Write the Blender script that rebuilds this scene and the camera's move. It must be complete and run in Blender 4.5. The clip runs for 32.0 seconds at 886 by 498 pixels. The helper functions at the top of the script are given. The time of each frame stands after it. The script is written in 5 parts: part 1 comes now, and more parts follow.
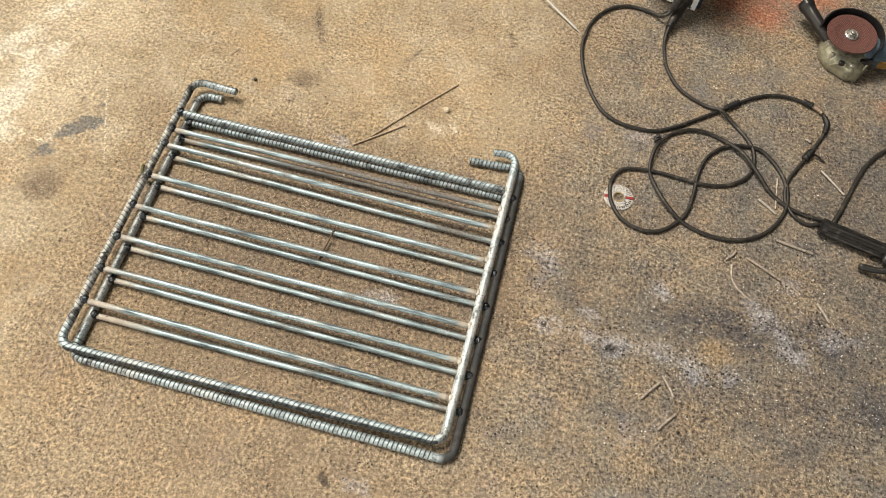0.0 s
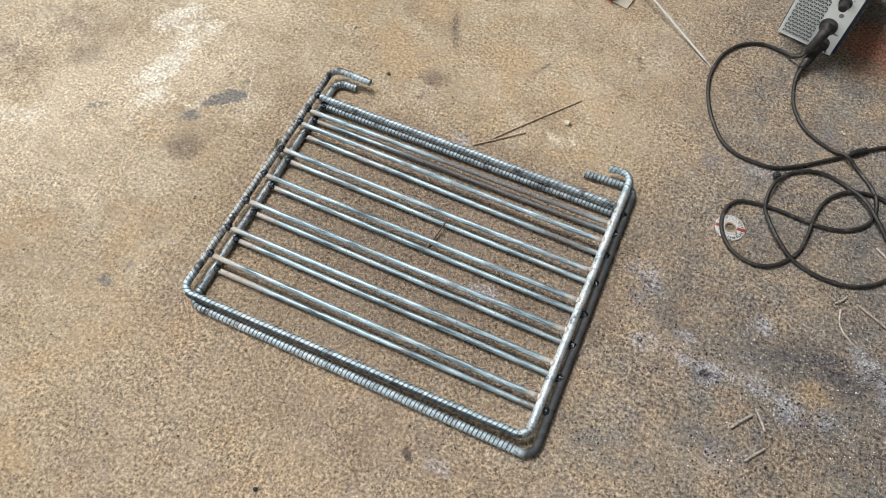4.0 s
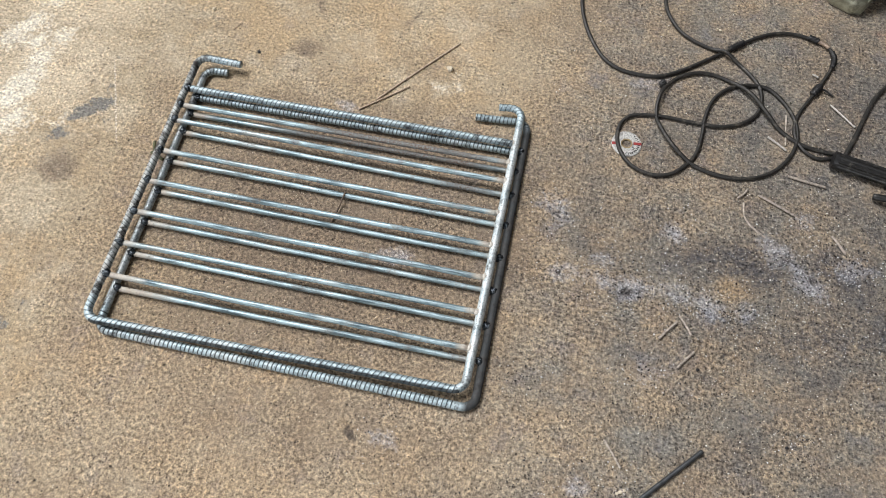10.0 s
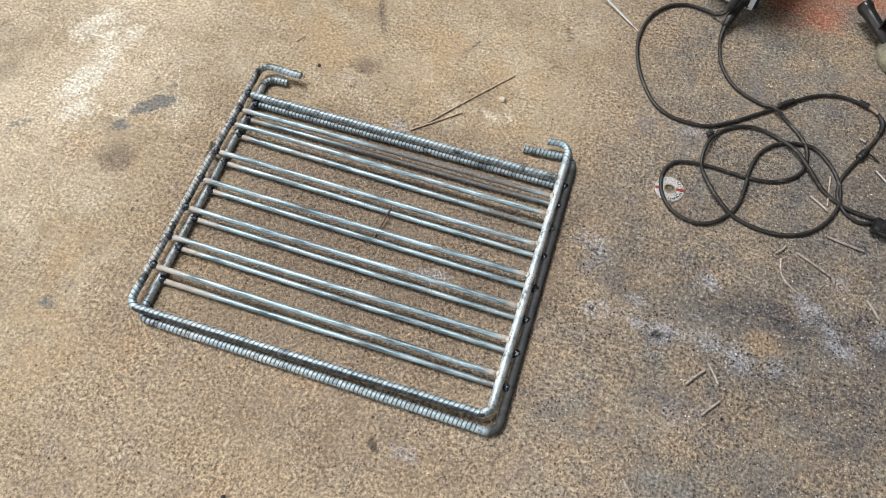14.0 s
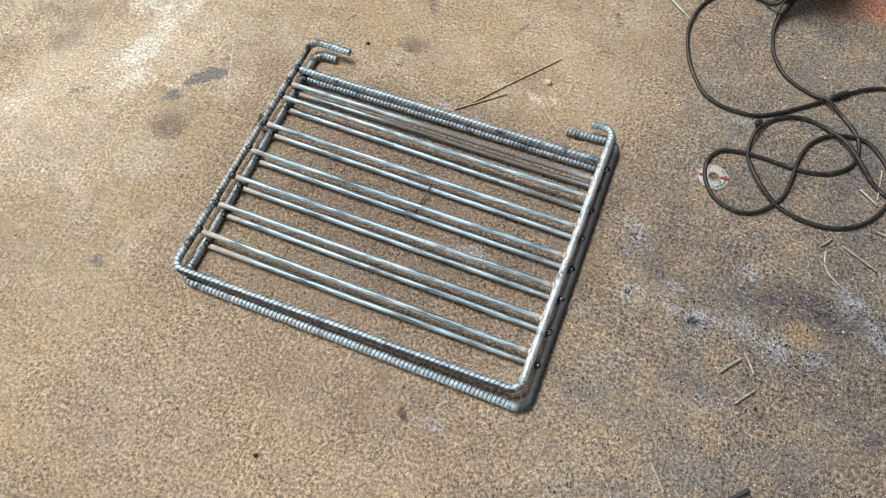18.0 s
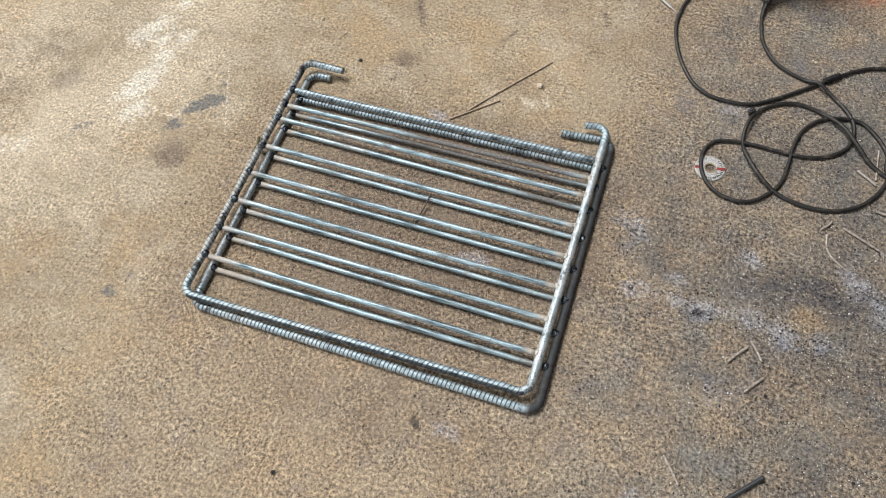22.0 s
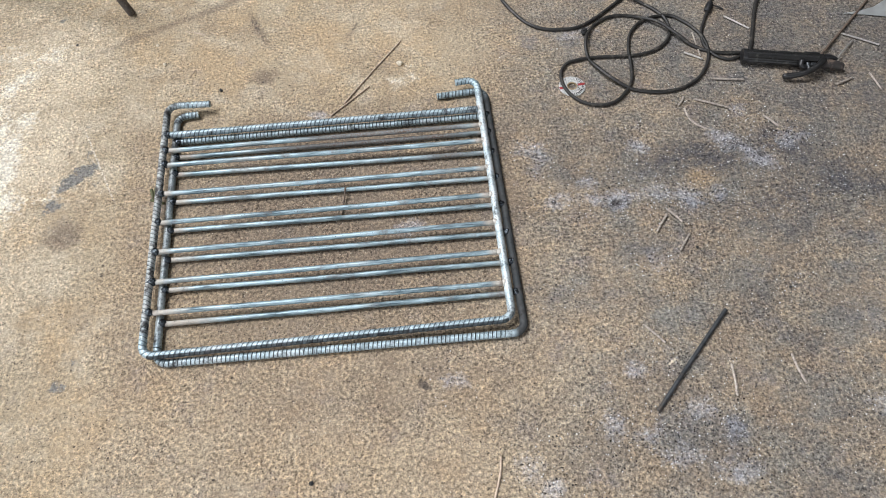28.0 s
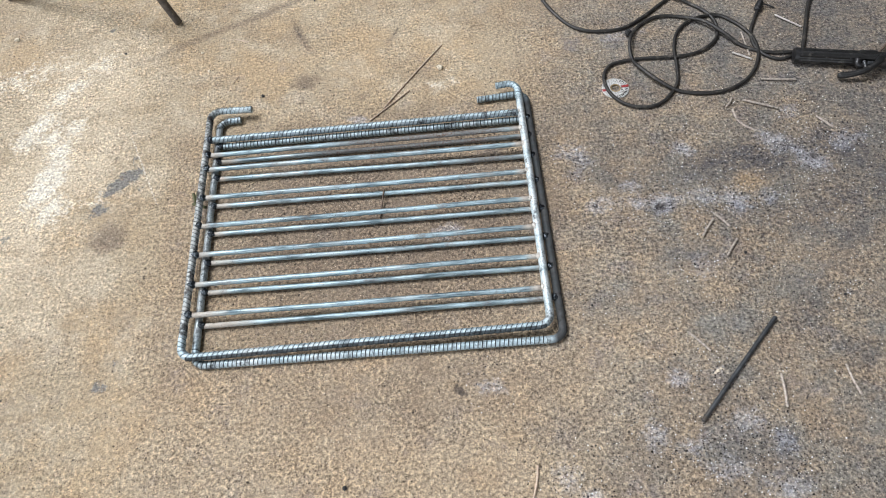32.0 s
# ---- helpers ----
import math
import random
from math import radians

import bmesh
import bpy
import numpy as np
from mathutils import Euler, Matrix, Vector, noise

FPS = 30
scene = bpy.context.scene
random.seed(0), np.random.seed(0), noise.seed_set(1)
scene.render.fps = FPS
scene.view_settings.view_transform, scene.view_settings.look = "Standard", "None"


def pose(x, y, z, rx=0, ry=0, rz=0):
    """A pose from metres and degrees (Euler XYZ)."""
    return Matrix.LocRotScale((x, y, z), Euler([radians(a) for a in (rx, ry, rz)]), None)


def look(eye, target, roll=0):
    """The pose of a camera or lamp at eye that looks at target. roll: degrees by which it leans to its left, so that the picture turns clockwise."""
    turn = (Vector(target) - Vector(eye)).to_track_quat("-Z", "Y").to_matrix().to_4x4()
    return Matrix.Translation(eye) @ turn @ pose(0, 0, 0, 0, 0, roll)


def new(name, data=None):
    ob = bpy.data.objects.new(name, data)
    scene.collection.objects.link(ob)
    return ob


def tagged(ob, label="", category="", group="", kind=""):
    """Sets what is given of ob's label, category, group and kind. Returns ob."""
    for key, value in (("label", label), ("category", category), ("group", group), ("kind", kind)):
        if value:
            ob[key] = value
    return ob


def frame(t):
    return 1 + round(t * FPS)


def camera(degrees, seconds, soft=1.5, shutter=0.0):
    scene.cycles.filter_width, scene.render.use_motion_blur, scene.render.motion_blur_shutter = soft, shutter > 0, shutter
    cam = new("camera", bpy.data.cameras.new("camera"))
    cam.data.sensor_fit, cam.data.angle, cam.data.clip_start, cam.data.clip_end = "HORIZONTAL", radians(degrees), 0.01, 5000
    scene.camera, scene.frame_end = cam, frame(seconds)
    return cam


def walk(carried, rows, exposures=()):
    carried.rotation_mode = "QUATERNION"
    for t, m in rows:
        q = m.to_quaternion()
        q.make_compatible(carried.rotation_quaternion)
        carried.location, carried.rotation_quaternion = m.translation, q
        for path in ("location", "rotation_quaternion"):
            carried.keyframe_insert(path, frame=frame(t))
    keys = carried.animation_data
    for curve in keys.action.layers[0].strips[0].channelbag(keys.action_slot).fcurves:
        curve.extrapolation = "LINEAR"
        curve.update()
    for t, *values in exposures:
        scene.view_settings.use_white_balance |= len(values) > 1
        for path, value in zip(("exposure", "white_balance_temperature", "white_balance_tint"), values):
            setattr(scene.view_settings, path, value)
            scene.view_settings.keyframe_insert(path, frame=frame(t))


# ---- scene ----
cam = camera(60.44, 32.0, soft=0.25)
PATH = [
    (0, (0.5963, -0.2786, 1.1485), (0.4878, 0.6429, -0.6233), 7.39),
    (0.5, (0.5729, -0.2887, 1.1484), (0.3673, 0.5962, -0.6333), 5.87),
    (1, (0.5654, -0.3073, 1.1548), (0.3146, 0.5777, -0.6212), 5.06),
    (1.5, (0.5692, -0.3171, 1.1560), (0.2837, 0.5815, -0.6078), 4.05),
    (2, (0.5727, -0.3194, 1.1599), (0.2609, 0.5849, -0.5965), 3.34),
    (2.5, (0.5677, -0.3313, 1.1576), (0.2431, 0.5801, -0.5929), 3.27),
    (3, (0.5699, -0.3457, 1.1578), (0.2336, 0.5644, -0.5910), 3.07),
    (3.5, (0.5780, -0.3550, 1.1535), (0.2415, 0.5591, -0.5932), 3.27),
    (5.5, (0.5685, -0.3569, 1.1538), (0.2326, 0.5813, -0.5803), 3.43),
    (6, (0.5666, -0.3489, 1.1594), (0.2273, 0.5888, -0.5743), 3.01),
    (6.5, (0.5680, -0.3565, 1.1577), (0.2183, 0.5938, -0.5670), 2.55),
    (7, (0.5751, -0.3573, 1.1568), (0.2169, 0.5936, -0.5659), 1.80),
    (7.5, (0.5801, -0.3579, 1.1574), (0.2194, 0.5817, -0.5708), 0.62),
    (8, (0.5810, -0.3591, 1.1530), (0.2417, 0.5645, -0.5882), -0.35),
    (8.5, (0.5896, -0.3532, 1.1383), (0.2936, 0.5323, -0.6305), -1.29),
    (9, (0.6087, -0.3342, 1.1304), (0.3655, 0.5271, -0.6582), -1.38),
    (9.5, (0.6167, -0.3284, 1.1389), (0.4216, 0.5290, -0.6574), -0.62),
    (10, (0.6205, -0.3261, 1.1359), (0.4675, 0.5532, -0.6539), 1.10),
    (10.5, (0.6124, -0.3270, 1.1448), (0.4760, 0.5930, -0.6258), 2.26),
    (11, (0.6153, -0.3210, 1.1517), (0.4895, 0.6333, -0.6014), 3.51),
    (11.5, (0.6127, -0.3194, 1.1496), (0.4859, 0.6647, -0.5869), 4.36),
    (12, (0.6144, -0.3191, 1.1538), (0.4759, 0.6790, -0.5738), 4.83),
    (12.5, (0.6101, -0.3250, 1.1652), (0.4528, 0.6689, -0.5632), 4.96),
    (13, (0.6006, -0.3383, 1.1688), (0.4209, 0.6390, -0.5669), 4.75),
    (13.5, (0.5953, -0.3370, 1.1609), (0.3960, 0.6097, -0.5895), 4.33),
    (14, (0.5912, -0.3431, 1.1586), (0.3747, 0.5739, -0.6056), 3.82),
    (14.5, (0.5894, -0.3486, 1.1591), (0.3549, 0.5455, -0.6145), 3.14),
    (16.5, (0.5999, -0.3598, 1.1527), (0.3200, 0.5167, -0.6231), 1.88),
    (17, (0.6010, -0.3710, 1.1507), (0.3061, 0.5080, -0.6214), 1.55),
    (17.5, (0.6090, -0.3731, 1.1565), (0.2950, 0.5006, -0.6150), 0.66),
    (18, (0.6148, -0.3733, 1.1525), (0.2876, 0.4995, -0.6170), -0.09),
    (18.5, (0.6153, -0.3722, 1.1541), (0.2877, 0.4945, -0.6183), -0.56),
    (19, (0.6196, -0.3741, 1.1532), (0.2891, 0.4891, -0.6204), -1.22),
    (19.5, (0.6188, -0.3708, 1.1596), (0.2953, 0.4921, -0.6155), -1.32),
    (20, (0.6167, -0.3659, 1.1593), (0.2971, 0.4997, -0.6151), -1.64),
    (20.5, (0.6133, -0.3635, 1.1581), (0.2988, 0.5087, -0.6140), -1.94),
    (21, (0.6148, -0.3592, 1.1516), (0.2901, 0.5141, -0.6181), -3.07),
    (21.5, (0.6113, -0.3607, 1.1544), (0.2720, 0.5084, -0.6146), -4.13),
    (22, (0.6405, -0.3738, 1.1652), (0.2665, 0.5060, -0.5916), -6.05),
    (22.5, (0.6465, -0.3801, 1.1794), (0.2733, 0.5282, -0.5629), -6.86),
    (23, (0.5762, -0.3921, 1.1782), (0.2476, 0.5655, -0.5467), -7.06),
    (23.5, (0.4589, -0.4315, 1.1698), (0.2218, 0.5761, -0.5416), -6.51),
    (24, (0.4334, -0.4593, 1.1721), (0.3162, 0.5855, -0.5293), -4.80),
    (24.5, (0.4186, -0.4639, 1.1890), (0.4045, 0.6050, -0.5013), -2.80),
    (26.5, (0.4638, -0.5069, 1.1752), (0.4817, 0.5911, -0.4963), -2.80),
    (27, (0.4512, -0.5121, 1.1655), (0.4805, 0.5560, -0.5252), -2.74),
    (27.5, (0.4367, -0.5193, 1.1578), (0.5025, 0.5185, -0.5506), -1.71),
    (28, (0.4323, -0.5363, 1.1544), (0.5380, 0.4868, -0.5608), -0.80),
    (28.5, (0.4183, -0.5496, 1.1548), (0.5633, 0.4707, -0.5593), 0.14),
    (29, (0.4122, -0.5572, 1.1508), (0.5863, 0.4743, -0.5538), 0.73),
    (29.5, (0.4056, -0.5677, 1.1517), (0.5776, 0.4809, -0.5427), 0.13),
    (30, (0.4096, -0.5614, 1.1525), (0.5483, 0.4961, -0.5394), -1.56),
    (30.5, (0.4335, -0.5419, 1.1510), (0.5099, 0.5248, -0.5391), -4.26),
    (31, (0.4549, -0.5339, 1.1413), (0.4834, 0.5255, -0.5548), -5.84),
    (31.5, (0.4595, -0.5319, 1.1379), (0.4630, 0.5285, -0.5579), -6.21),
    (32, (0.4537, -0.5391, 1.1329), (0.4301, 0.5205, -0.5632), -6.70),
]
EXPOSURES = [(0, 0.77, 8000, 10), (0.5, 0.74, 7600, 10), (1, 0.72, 7200, 10), (2, 0.69, 6850, 10), (3, 0.66, 6680, 10), (6, 0.66, 6550, 10), (14, 0.69, 6550, 10), (21, 0.64, 6550, 10), (23, 0.60, 6550, 10), (24, 0.67, 6450, 10), (26.5, 0.75, 6250, 10), (32, 0.78, 6200, 10)]
walk(cam, [(t, look(eye, target, roll)) for t, eye, target, roll in PATH], EXPOSURES)

# ---- daylight: overcast sky and soft sun, with two fill lamps added out of view ----
world = bpy.data.worlds.new("sky")
scene.world = world
world.use_nodes = True
wn = world.node_tree
sky = wn.nodes.new("ShaderNodeTexSky")
sky.sky_type, sky.sun_disc = "NISHITA", False
sky.sun_elevation, sky.sun_rotation = radians(59), radians(-62)
sky.air_density, sky.dust_density, sky.ozone_density = 1.0, 3.0, 1.0
wn.nodes["Background"].inputs["Strength"].default_value = 0.030
wn.links.new(sky.outputs["Color"], wn.nodes["Background"].inputs["Color"])
sun = new("sun", bpy.data.lights.new("sun", "SUN"))
sun.data.energy, sun.data.angle, sun.data.color = 2.0, radians(26), (0.985, 0.985, 1.0)
sun.matrix_world = look((-2.1, 1.1, 3.9), (0, 0, 0))
# added fill from behind the camera, mostly for the welding machine's front
south_fill = new("south_fill_lamp", bpy.data.lights.new("south_fill_lamp", "AREA"))
south_fill.data.shape, south_fill.data.size, south_fill.data.size_y = "RECTANGLE", 4.0, 2.1
south_fill.data.energy, south_fill.data.color = 29, (0.97, 0.98, 1.0)
south_fill.matrix_world = look((0.1, -2.78, 1.15), (0.1, 0.0, 1.0))
# added fill from the left, so brightness falls off across the floor
west_fill = new("west_fill_lamp", bpy.data.lights.new("west_fill_lamp", "AREA"))
west_fill.data.shape, west_fill.data.size, west_fill.data.size_y = "RECTANGLE", 3.2, 2.0
west_fill.data.energy, west_fill.data.color = 30, (1.0, 0.98, 0.94)
west_fill.matrix_world = look((-1.80, 0.55, 1.15), (0.0, 0.55, 1.0))


# ---- small helpers ----
def mesh_of(name, verts, faces, smooth=True):
    me = bpy.data.meshes.new(name)
    me.from_pydata([tuple(v) for v in verts], [], [tuple(f) for f in faces])
    if smooth:
        me.polygons.foreach_set("use_smooth", [True] * len(me.polygons))
    me.update()
    return me


def add(name, me, material, parent=None, label="", m=None):
    ob = new(name, me)
    if material and not me.materials:
        me.materials.append(material)
    if parent:
        ob.parent = parent
    if m is not None:
        ob.matrix_basis = m
    return tagged(ob, label)


def part(name, bm, material, parent=None, label="", smooth=False):
    me = bpy.data.meshes.new(name)
    bm.to_mesh(me)
    bm.free()
    if smooth:
        me.polygons.foreach_set("use_smooth", [True] * len(me.polygons))
    return add(name, me, material, parent, label)


def thing(name, label, category, m=None, group=""):
    ob = new(name)
    ob.empty_display_size = 0.05
    if m is not None:
        ob.matrix_basis = m
    return tagged(ob, label, category, group)


def box(sx, sy, sz, at=(0, 0, 0), bevel=0.0, segments=2):
    """A block centred at a place, its edges rounded by bevel."""
    bm = bmesh.new()
    bmesh.ops.create_cube(bm, size=1.0, matrix=Matrix.Translation(at) @ Matrix.Diagonal((sx, sy, sz, 1)))
    if bevel:
        bmesh.ops.bevel(bm, geom=bm.edges[:], offset=bevel, segments=segments, affect="EDGES", profile=0.5)
    return bm


def turned(profile, sides=32, m=None, caps=True):
    """A solid of revolution round z from (radius, height) pairs."""
    verts, faces = [], []
    for r, z in profile:
        for k in range(sides):
            a = 2 * math.pi * k / sides
            verts.append((r * math.cos(a), r * math.sin(a), z))
    for i in range(len(profile) - 1):
        for k in range(sides):
            n = (k + 1) % sides
            faces.append((i * sides + k, i * sides + n, (i + 1) * sides + n, (i + 1) * sides + k))
    if caps:
        faces.append(tuple(range(sides))[::-1])
        faces.append(tuple((len(profile) - 1) * sides + k for k in range(sides)))
    if m is not None:
        verts = [m @ Vector(v) for v in verts]
    return verts, faces


def smooth_line(points, step):
    """Even points along a Catmull-Rom curve through the given ones."""
    p = np.array(points, float)
    p = np.vstack([2 * p[0] - p[1], p, 2 * p[-1] - p[-2]])
    out = []
    for i in range(1, len(p) - 2):
        n = max(2, int(np.linalg.norm(p[i + 1] - p[i]) / step * 2))
        u = np.linspace(0, 1, n, endpoint=False)[:, None]
        a, b, c, d = p[i - 1], p[i], p[i + 1], p[i + 2]
        out.append(0.5 * (2 * b + (c - a) * u + (2 * a - 5 * b + 4 * c - d) * u**2 + (3 * b - a - 3 * c + d) * u**3))
    out.append(p[-2][None])
    return even(np.vstack(out), step)


def even(p, step):
    s = np.r_[0, np.cumsum(np.linalg.norm(np.diff(p, axis=0), axis=1))]
    n = max(2, int(round(s[-1] / step)) + 1)
    at = np.linspace(0, s[-1], n)
    return np.stack([np.interp(at, s, p[:, k]) for k in range(3)], 1)


def rounded(points, radius, step):
    """Even points along straight runs joined by arcs of that radius."""
    p = np.array(points, float)
    out = [p[0]]
    for a, b, c in zip(p, p[1:], p[2:]):
        u, v = (a - b) / np.linalg.norm(a - b), (c - b) / np.linalg.norm(c - b)
        half = math.acos(np.clip(u @ v, -1, 1)) / 2
        run = radius / math.tan(half)
        centre = b + (u + v) / np.linalg.norm(u + v) * radius / math.sin(half)
        first, last = b + u * run - centre, b + v * run - centre
        turn = math.pi - 2 * half
        for k in range(13):
            w = k / 12
            out.append(centre + (math.sin((1 - w) * turn) * first + math.sin(w * turn) * last) / math.sin(turn))
    out.append(p[-1])
    return even(np.array(out), step)


def sweep(p, sides, radius_at):
    """A closed tube along the points; radius_at(distance, angle) gives its radius, angle 0 to the side and 90 degrees up."""
    tan = np.gradient(p, axis=0)
    tan /= np.linalg.norm(tan, axis=1)[:, None]
    side = np.cross(tan, (0, 0, 1.0))
    side /= np.linalg.norm(side, axis=1)[:, None] + 1e-9
    up = np.cross(side, tan)
    s = np.r_[0, np.cumsum(np.linalg.norm(np.diff(p, axis=0), axis=1))]
    ang = np.arange(sides) * 2 * math.pi / sides
    r = radius_at(s[:, None], ang[None]) * np.ones((len(p), sides))
    v = p[:, None] + r[..., None] * (np.cos(ang)[None, :, None] * side[:, None] + np.sin(ang)[None, :, None] * up[:, None])
    i, k = np.meshgrid(np.arange(len(p) - 1), np.arange(sides), indexing="ij")
    n = (k + 1) % sides
    f = np.stack([i * sides + k, (i + 1) * sides + k, (i + 1) * sides + n, i * sides + n], -1).reshape(-1, 4)
    faces = [tuple(q) for q in f.tolist()]
    faces.append(tuple(range(sides)))
    faces.append(tuple(range((len(p) - 1) * sides, len(p) * sides))[::-1])
    return v.reshape(-1, 3), faces


# ---- materials ----
class Mat:
    """A node material, built by short calls."""

    def __init__(self, name, rough=0.6, metal=0.0, spec=0.5):
        self.mat = bpy.data.materials.new(name)
        self.mat.use_nodes = True
        self.t = self.mat.node_tree
        self.b = self.t.nodes["Principled BSDF"]
        self.b.inputs["Roughness"].default_value = rough
        self.b.inputs["Metallic"].default_value = metal
        self.b.inputs["Specular IOR Level"].default_value = spec
        if metal > 0.8:
            self.b.inputs["Specular Tint"].default_value = (0.30, 0.31, 0.33, 1)
        self.co = None

    def node(self, kind, **inputs):
        n = self.t.nodes.new(kind)
        for k, v in inputs.items():
            self.feed(n, k.replace("_", " "), v)
        return n

    def feed(self, n, key, v):
        sock = n.inputs[key]
        if isinstance(v, bpy.types.NodeSocket):
            self.t.links.new(v, sock)
        else:
            sock.default_value = v

    def coords(self, which="Object"):
        n = self.t.nodes.new("ShaderNodeTexCoord")
        return n.outputs[which]

    def noise(self, scale, detail=4.0, rough=0.55, co=None, distort=0.0):
        n = self.node("ShaderNodeTexNoise", Scale=scale, Detail=detail, Roughness=rough, Distortion=distort)
        self.feed(n, "Vector", co or self.coords())
        return n.outputs["Fac"]

    def voronoi(self, scale, co=None, feature="F1", randomness=1.0):
        n = self.t.nodes.new("ShaderNodeTexVoronoi")
        n.feature = feature
        self.feed(n, "Scale", scale)
        self.feed(n, "Randomness", randomness)
        self.feed(n, "Vector", co or self.coords())
        return n

    def span(self, v, a, b, c=0.0, d=1.0, smooth=False):
        n = self.t.nodes.new("ShaderNodeMapRange")
        n.interpolation_type = "SMOOTHSTEP" if smooth else "LINEAR"
        for key, val in zip(("Value", "From Min", "From Max", "To Min", "To Max"), (v, a, b, c, d)):
            self.feed(n, key, val)
        return n.outputs["Result"]

    def calc(self, op, a, b=0.0):
        n = self.t.nodes.new("ShaderNodeMath")
        n.operation = op
        for i, v in enumerate((a, b)):
            if isinstance(v, bpy.types.NodeSocket):
                self.t.links.new(v, n.inputs[i])
            else:
                n.inputs[i].default_value = v
        return n.outputs[0]

    def mix(self, fac, a, b, blend="MIX"):
        n = self.t.nodes.new("ShaderNodeMix")
        n.data_type, n.blend_type = "RGBA", blend
        for i, v in ((0, fac), (6, a), (7, b)):
            if isinstance(v, bpy.types.NodeSocket):
                self.t.links.new(v, n.inputs[i])
            else:
                n.inputs[i].default_value = (*v, 1) if isinstance(v, tuple) and len(v) == 3 else v
        return n.outputs[2]

    def attribute(self, name):
        n = self.t.nodes.new("ShaderNodeAttribute")
        n.attribute_name = name
        return n.outputs["Fac"]

    def set(self, color=None, rough=None, metal=None, height=None, bump=0.5, distance=0.001):
        for key, v in (("Base Color", color), ("Roughness", rough), ("Metallic", metal)):
            if v is not None:
                self.feed(self.b, key, (*v, 1) if isinstance(v, tuple) else v)
        if height is not None:
            n = self.node("ShaderNodeBump", Strength=bump, Distance=distance, Height=height)
            self.t.links.new(n.outputs["Normal"], self.b.inputs["Normal"])
        return self.mat


def concrete_floor():
    m = Mat("worn_concrete", rough=0.88, spec=0.25)
    co = m.coords()
    sand = m.noise(330, 3, 0.65, co)
    rag = m.calc("SUBTRACT", m.noise(38, 6, 0.72, co), 0.5)
    ragged = m.calc("SUBTRACT", m.noise(120, 4, 0.7, co), 0.5)
    smooth = m.span(m.calc("ADD", m.attribute("smooth"), m.calc("MULTIPLY", rag, 0.7)), 0.15, 0.95, smooth=True)

    def patch(name, lo, hi, amount=0.9, fine=0.5):
        v = m.calc("ADD", m.attribute(name), m.calc("MULTIPLY", rag, amount))
        v = m.calc("ADD", v, m.calc("MULTIPLY", ragged, fine))
        return m.calc("MULTIPLY", m.span(v, lo, hi, smooth=True), m.span(m.attribute(name), 0.02, 0.2))

    def scratch(a, b, width, lo, hi):
        """A thin line from a to b, broken up by the grain."""
        turn = math.atan2(b[1] - a[1], b[0] - a[0])
        c, s = math.cos(-turn), math.sin(-turn)
        at = (-(c * a[0] - s * a[1]), -(s * a[0] + c * a[1]), 0.0)
        sep = m.node("ShaderNodeSeparateXYZ", Vector=m.node("ShaderNodeMapping", Location=at, Rotation=(0, 0, -turn), Vector=co).outputs["Vector"])
        off = m.calc("ABSOLUTE", m.calc("ADD", sep.outputs["Y"], m.calc("MULTIPLY", rag, width * 2.5)))
        run = math.hypot(b[0] - a[0], b[1] - a[1])
        ends = m.calc("MULTIPLY", m.span(sep.outputs["X"], 0.0, 0.03), m.span(sep.outputs["X"], run - 0.03, run, 1.0, 0.0))
        return m.calc("MULTIPLY", m.calc("MULTIPLY", m.span(off, width * 0.4, width, 1.0, 0.0), ends), m.span(sand, lo, hi))

    def shifted(x, y):
        return m.node("ShaderNodeMapping", Location=(x, y, 0.0), Vector=co).outputs["Vector"]

    mauve_at = m.noise(13, 6, 0.7, shifted(2.2, 5.1))
    # sandy worn concrete
    wide = m.noise(2.3, 4, 0.55, co)
    worn = m.mix(m.span(wide, 0.35, 0.65), (0.305, 0.232, 0.148), (0.365, 0.288, 0.190))
    worn = m.mix(m.span(m.noise(11, 6, 0.68, co), 0.44, 0.66, 0.0, 0.7), worn, (0.220, 0.166, 0.115))
    worn = m.mix(m.span(m.noise(5.2, 7, 0.70, co), 0.50, 0.70, 0.0, 0.9), worn, (0.390, 0.280, 0.165))
    worn = m.mix(m.span(m.noise(24, 6, 0.72, co), 0.50, 0.68, 0.0, 0.6), worn, (0.44, 0.36, 0.245))
    worn = m.mix(m.span(mauve_at, 0.54, 0.66, 0.0, 0.55), worn, (0.245, 0.205, 0.178))
    grey_over = m.calc("MULTIPLY", m.attribute("greyed"), m.span(m.noise(10, 7, 0.74, shifted(4.4, 0.7)), 0.42, 0.58, 1.0, 0.15))
    worn = m.mix(grey_over, worn, m.mix(1.0, worn, (0.64, 0.75, 0.92), "MULTIPLY"))
    # smoother cement skin, clouded tan, cream, ochre and brown
    even_tan = m.mix(m.span(m.noise(3.1, 6, 0.65, co), 0.35, 0.65), (0.365, 0.288, 0.180), (0.430, 0.355, 0.240))
    even_tan = m.mix(m.span(m.noise(7.5, 8, 0.72, co), 0.47, 0.65, 0.0, 0.8), even_tan, (0.300, 0.222, 0.135))
    even_tan = m.mix(m.span(m.noise(9.0, 8, 0.74, shifted(1.7, 4.3)), 0.49, 0.66, 0.0, 0.8), even_tan, (0.53, 0.455, 0.325))
    even_tan = m.mix(m.span(m.noise(5.5, 7, 0.70, shifted(7.1, 2.3)), 0.47, 0.62, 0.0, 0.75), even_tan, (0.43, 0.315, 0.18))
    even_tan = m.mix(m.span(mauve_at, 0.56, 0.68, 0.0, 0.35), even_tan, (0.30, 0.255, 0.21))
    base = m.mix(1.0, m.mix(smooth, worn, even_tan), (0.985, 1.0, 1.07), "MULTIPLY")
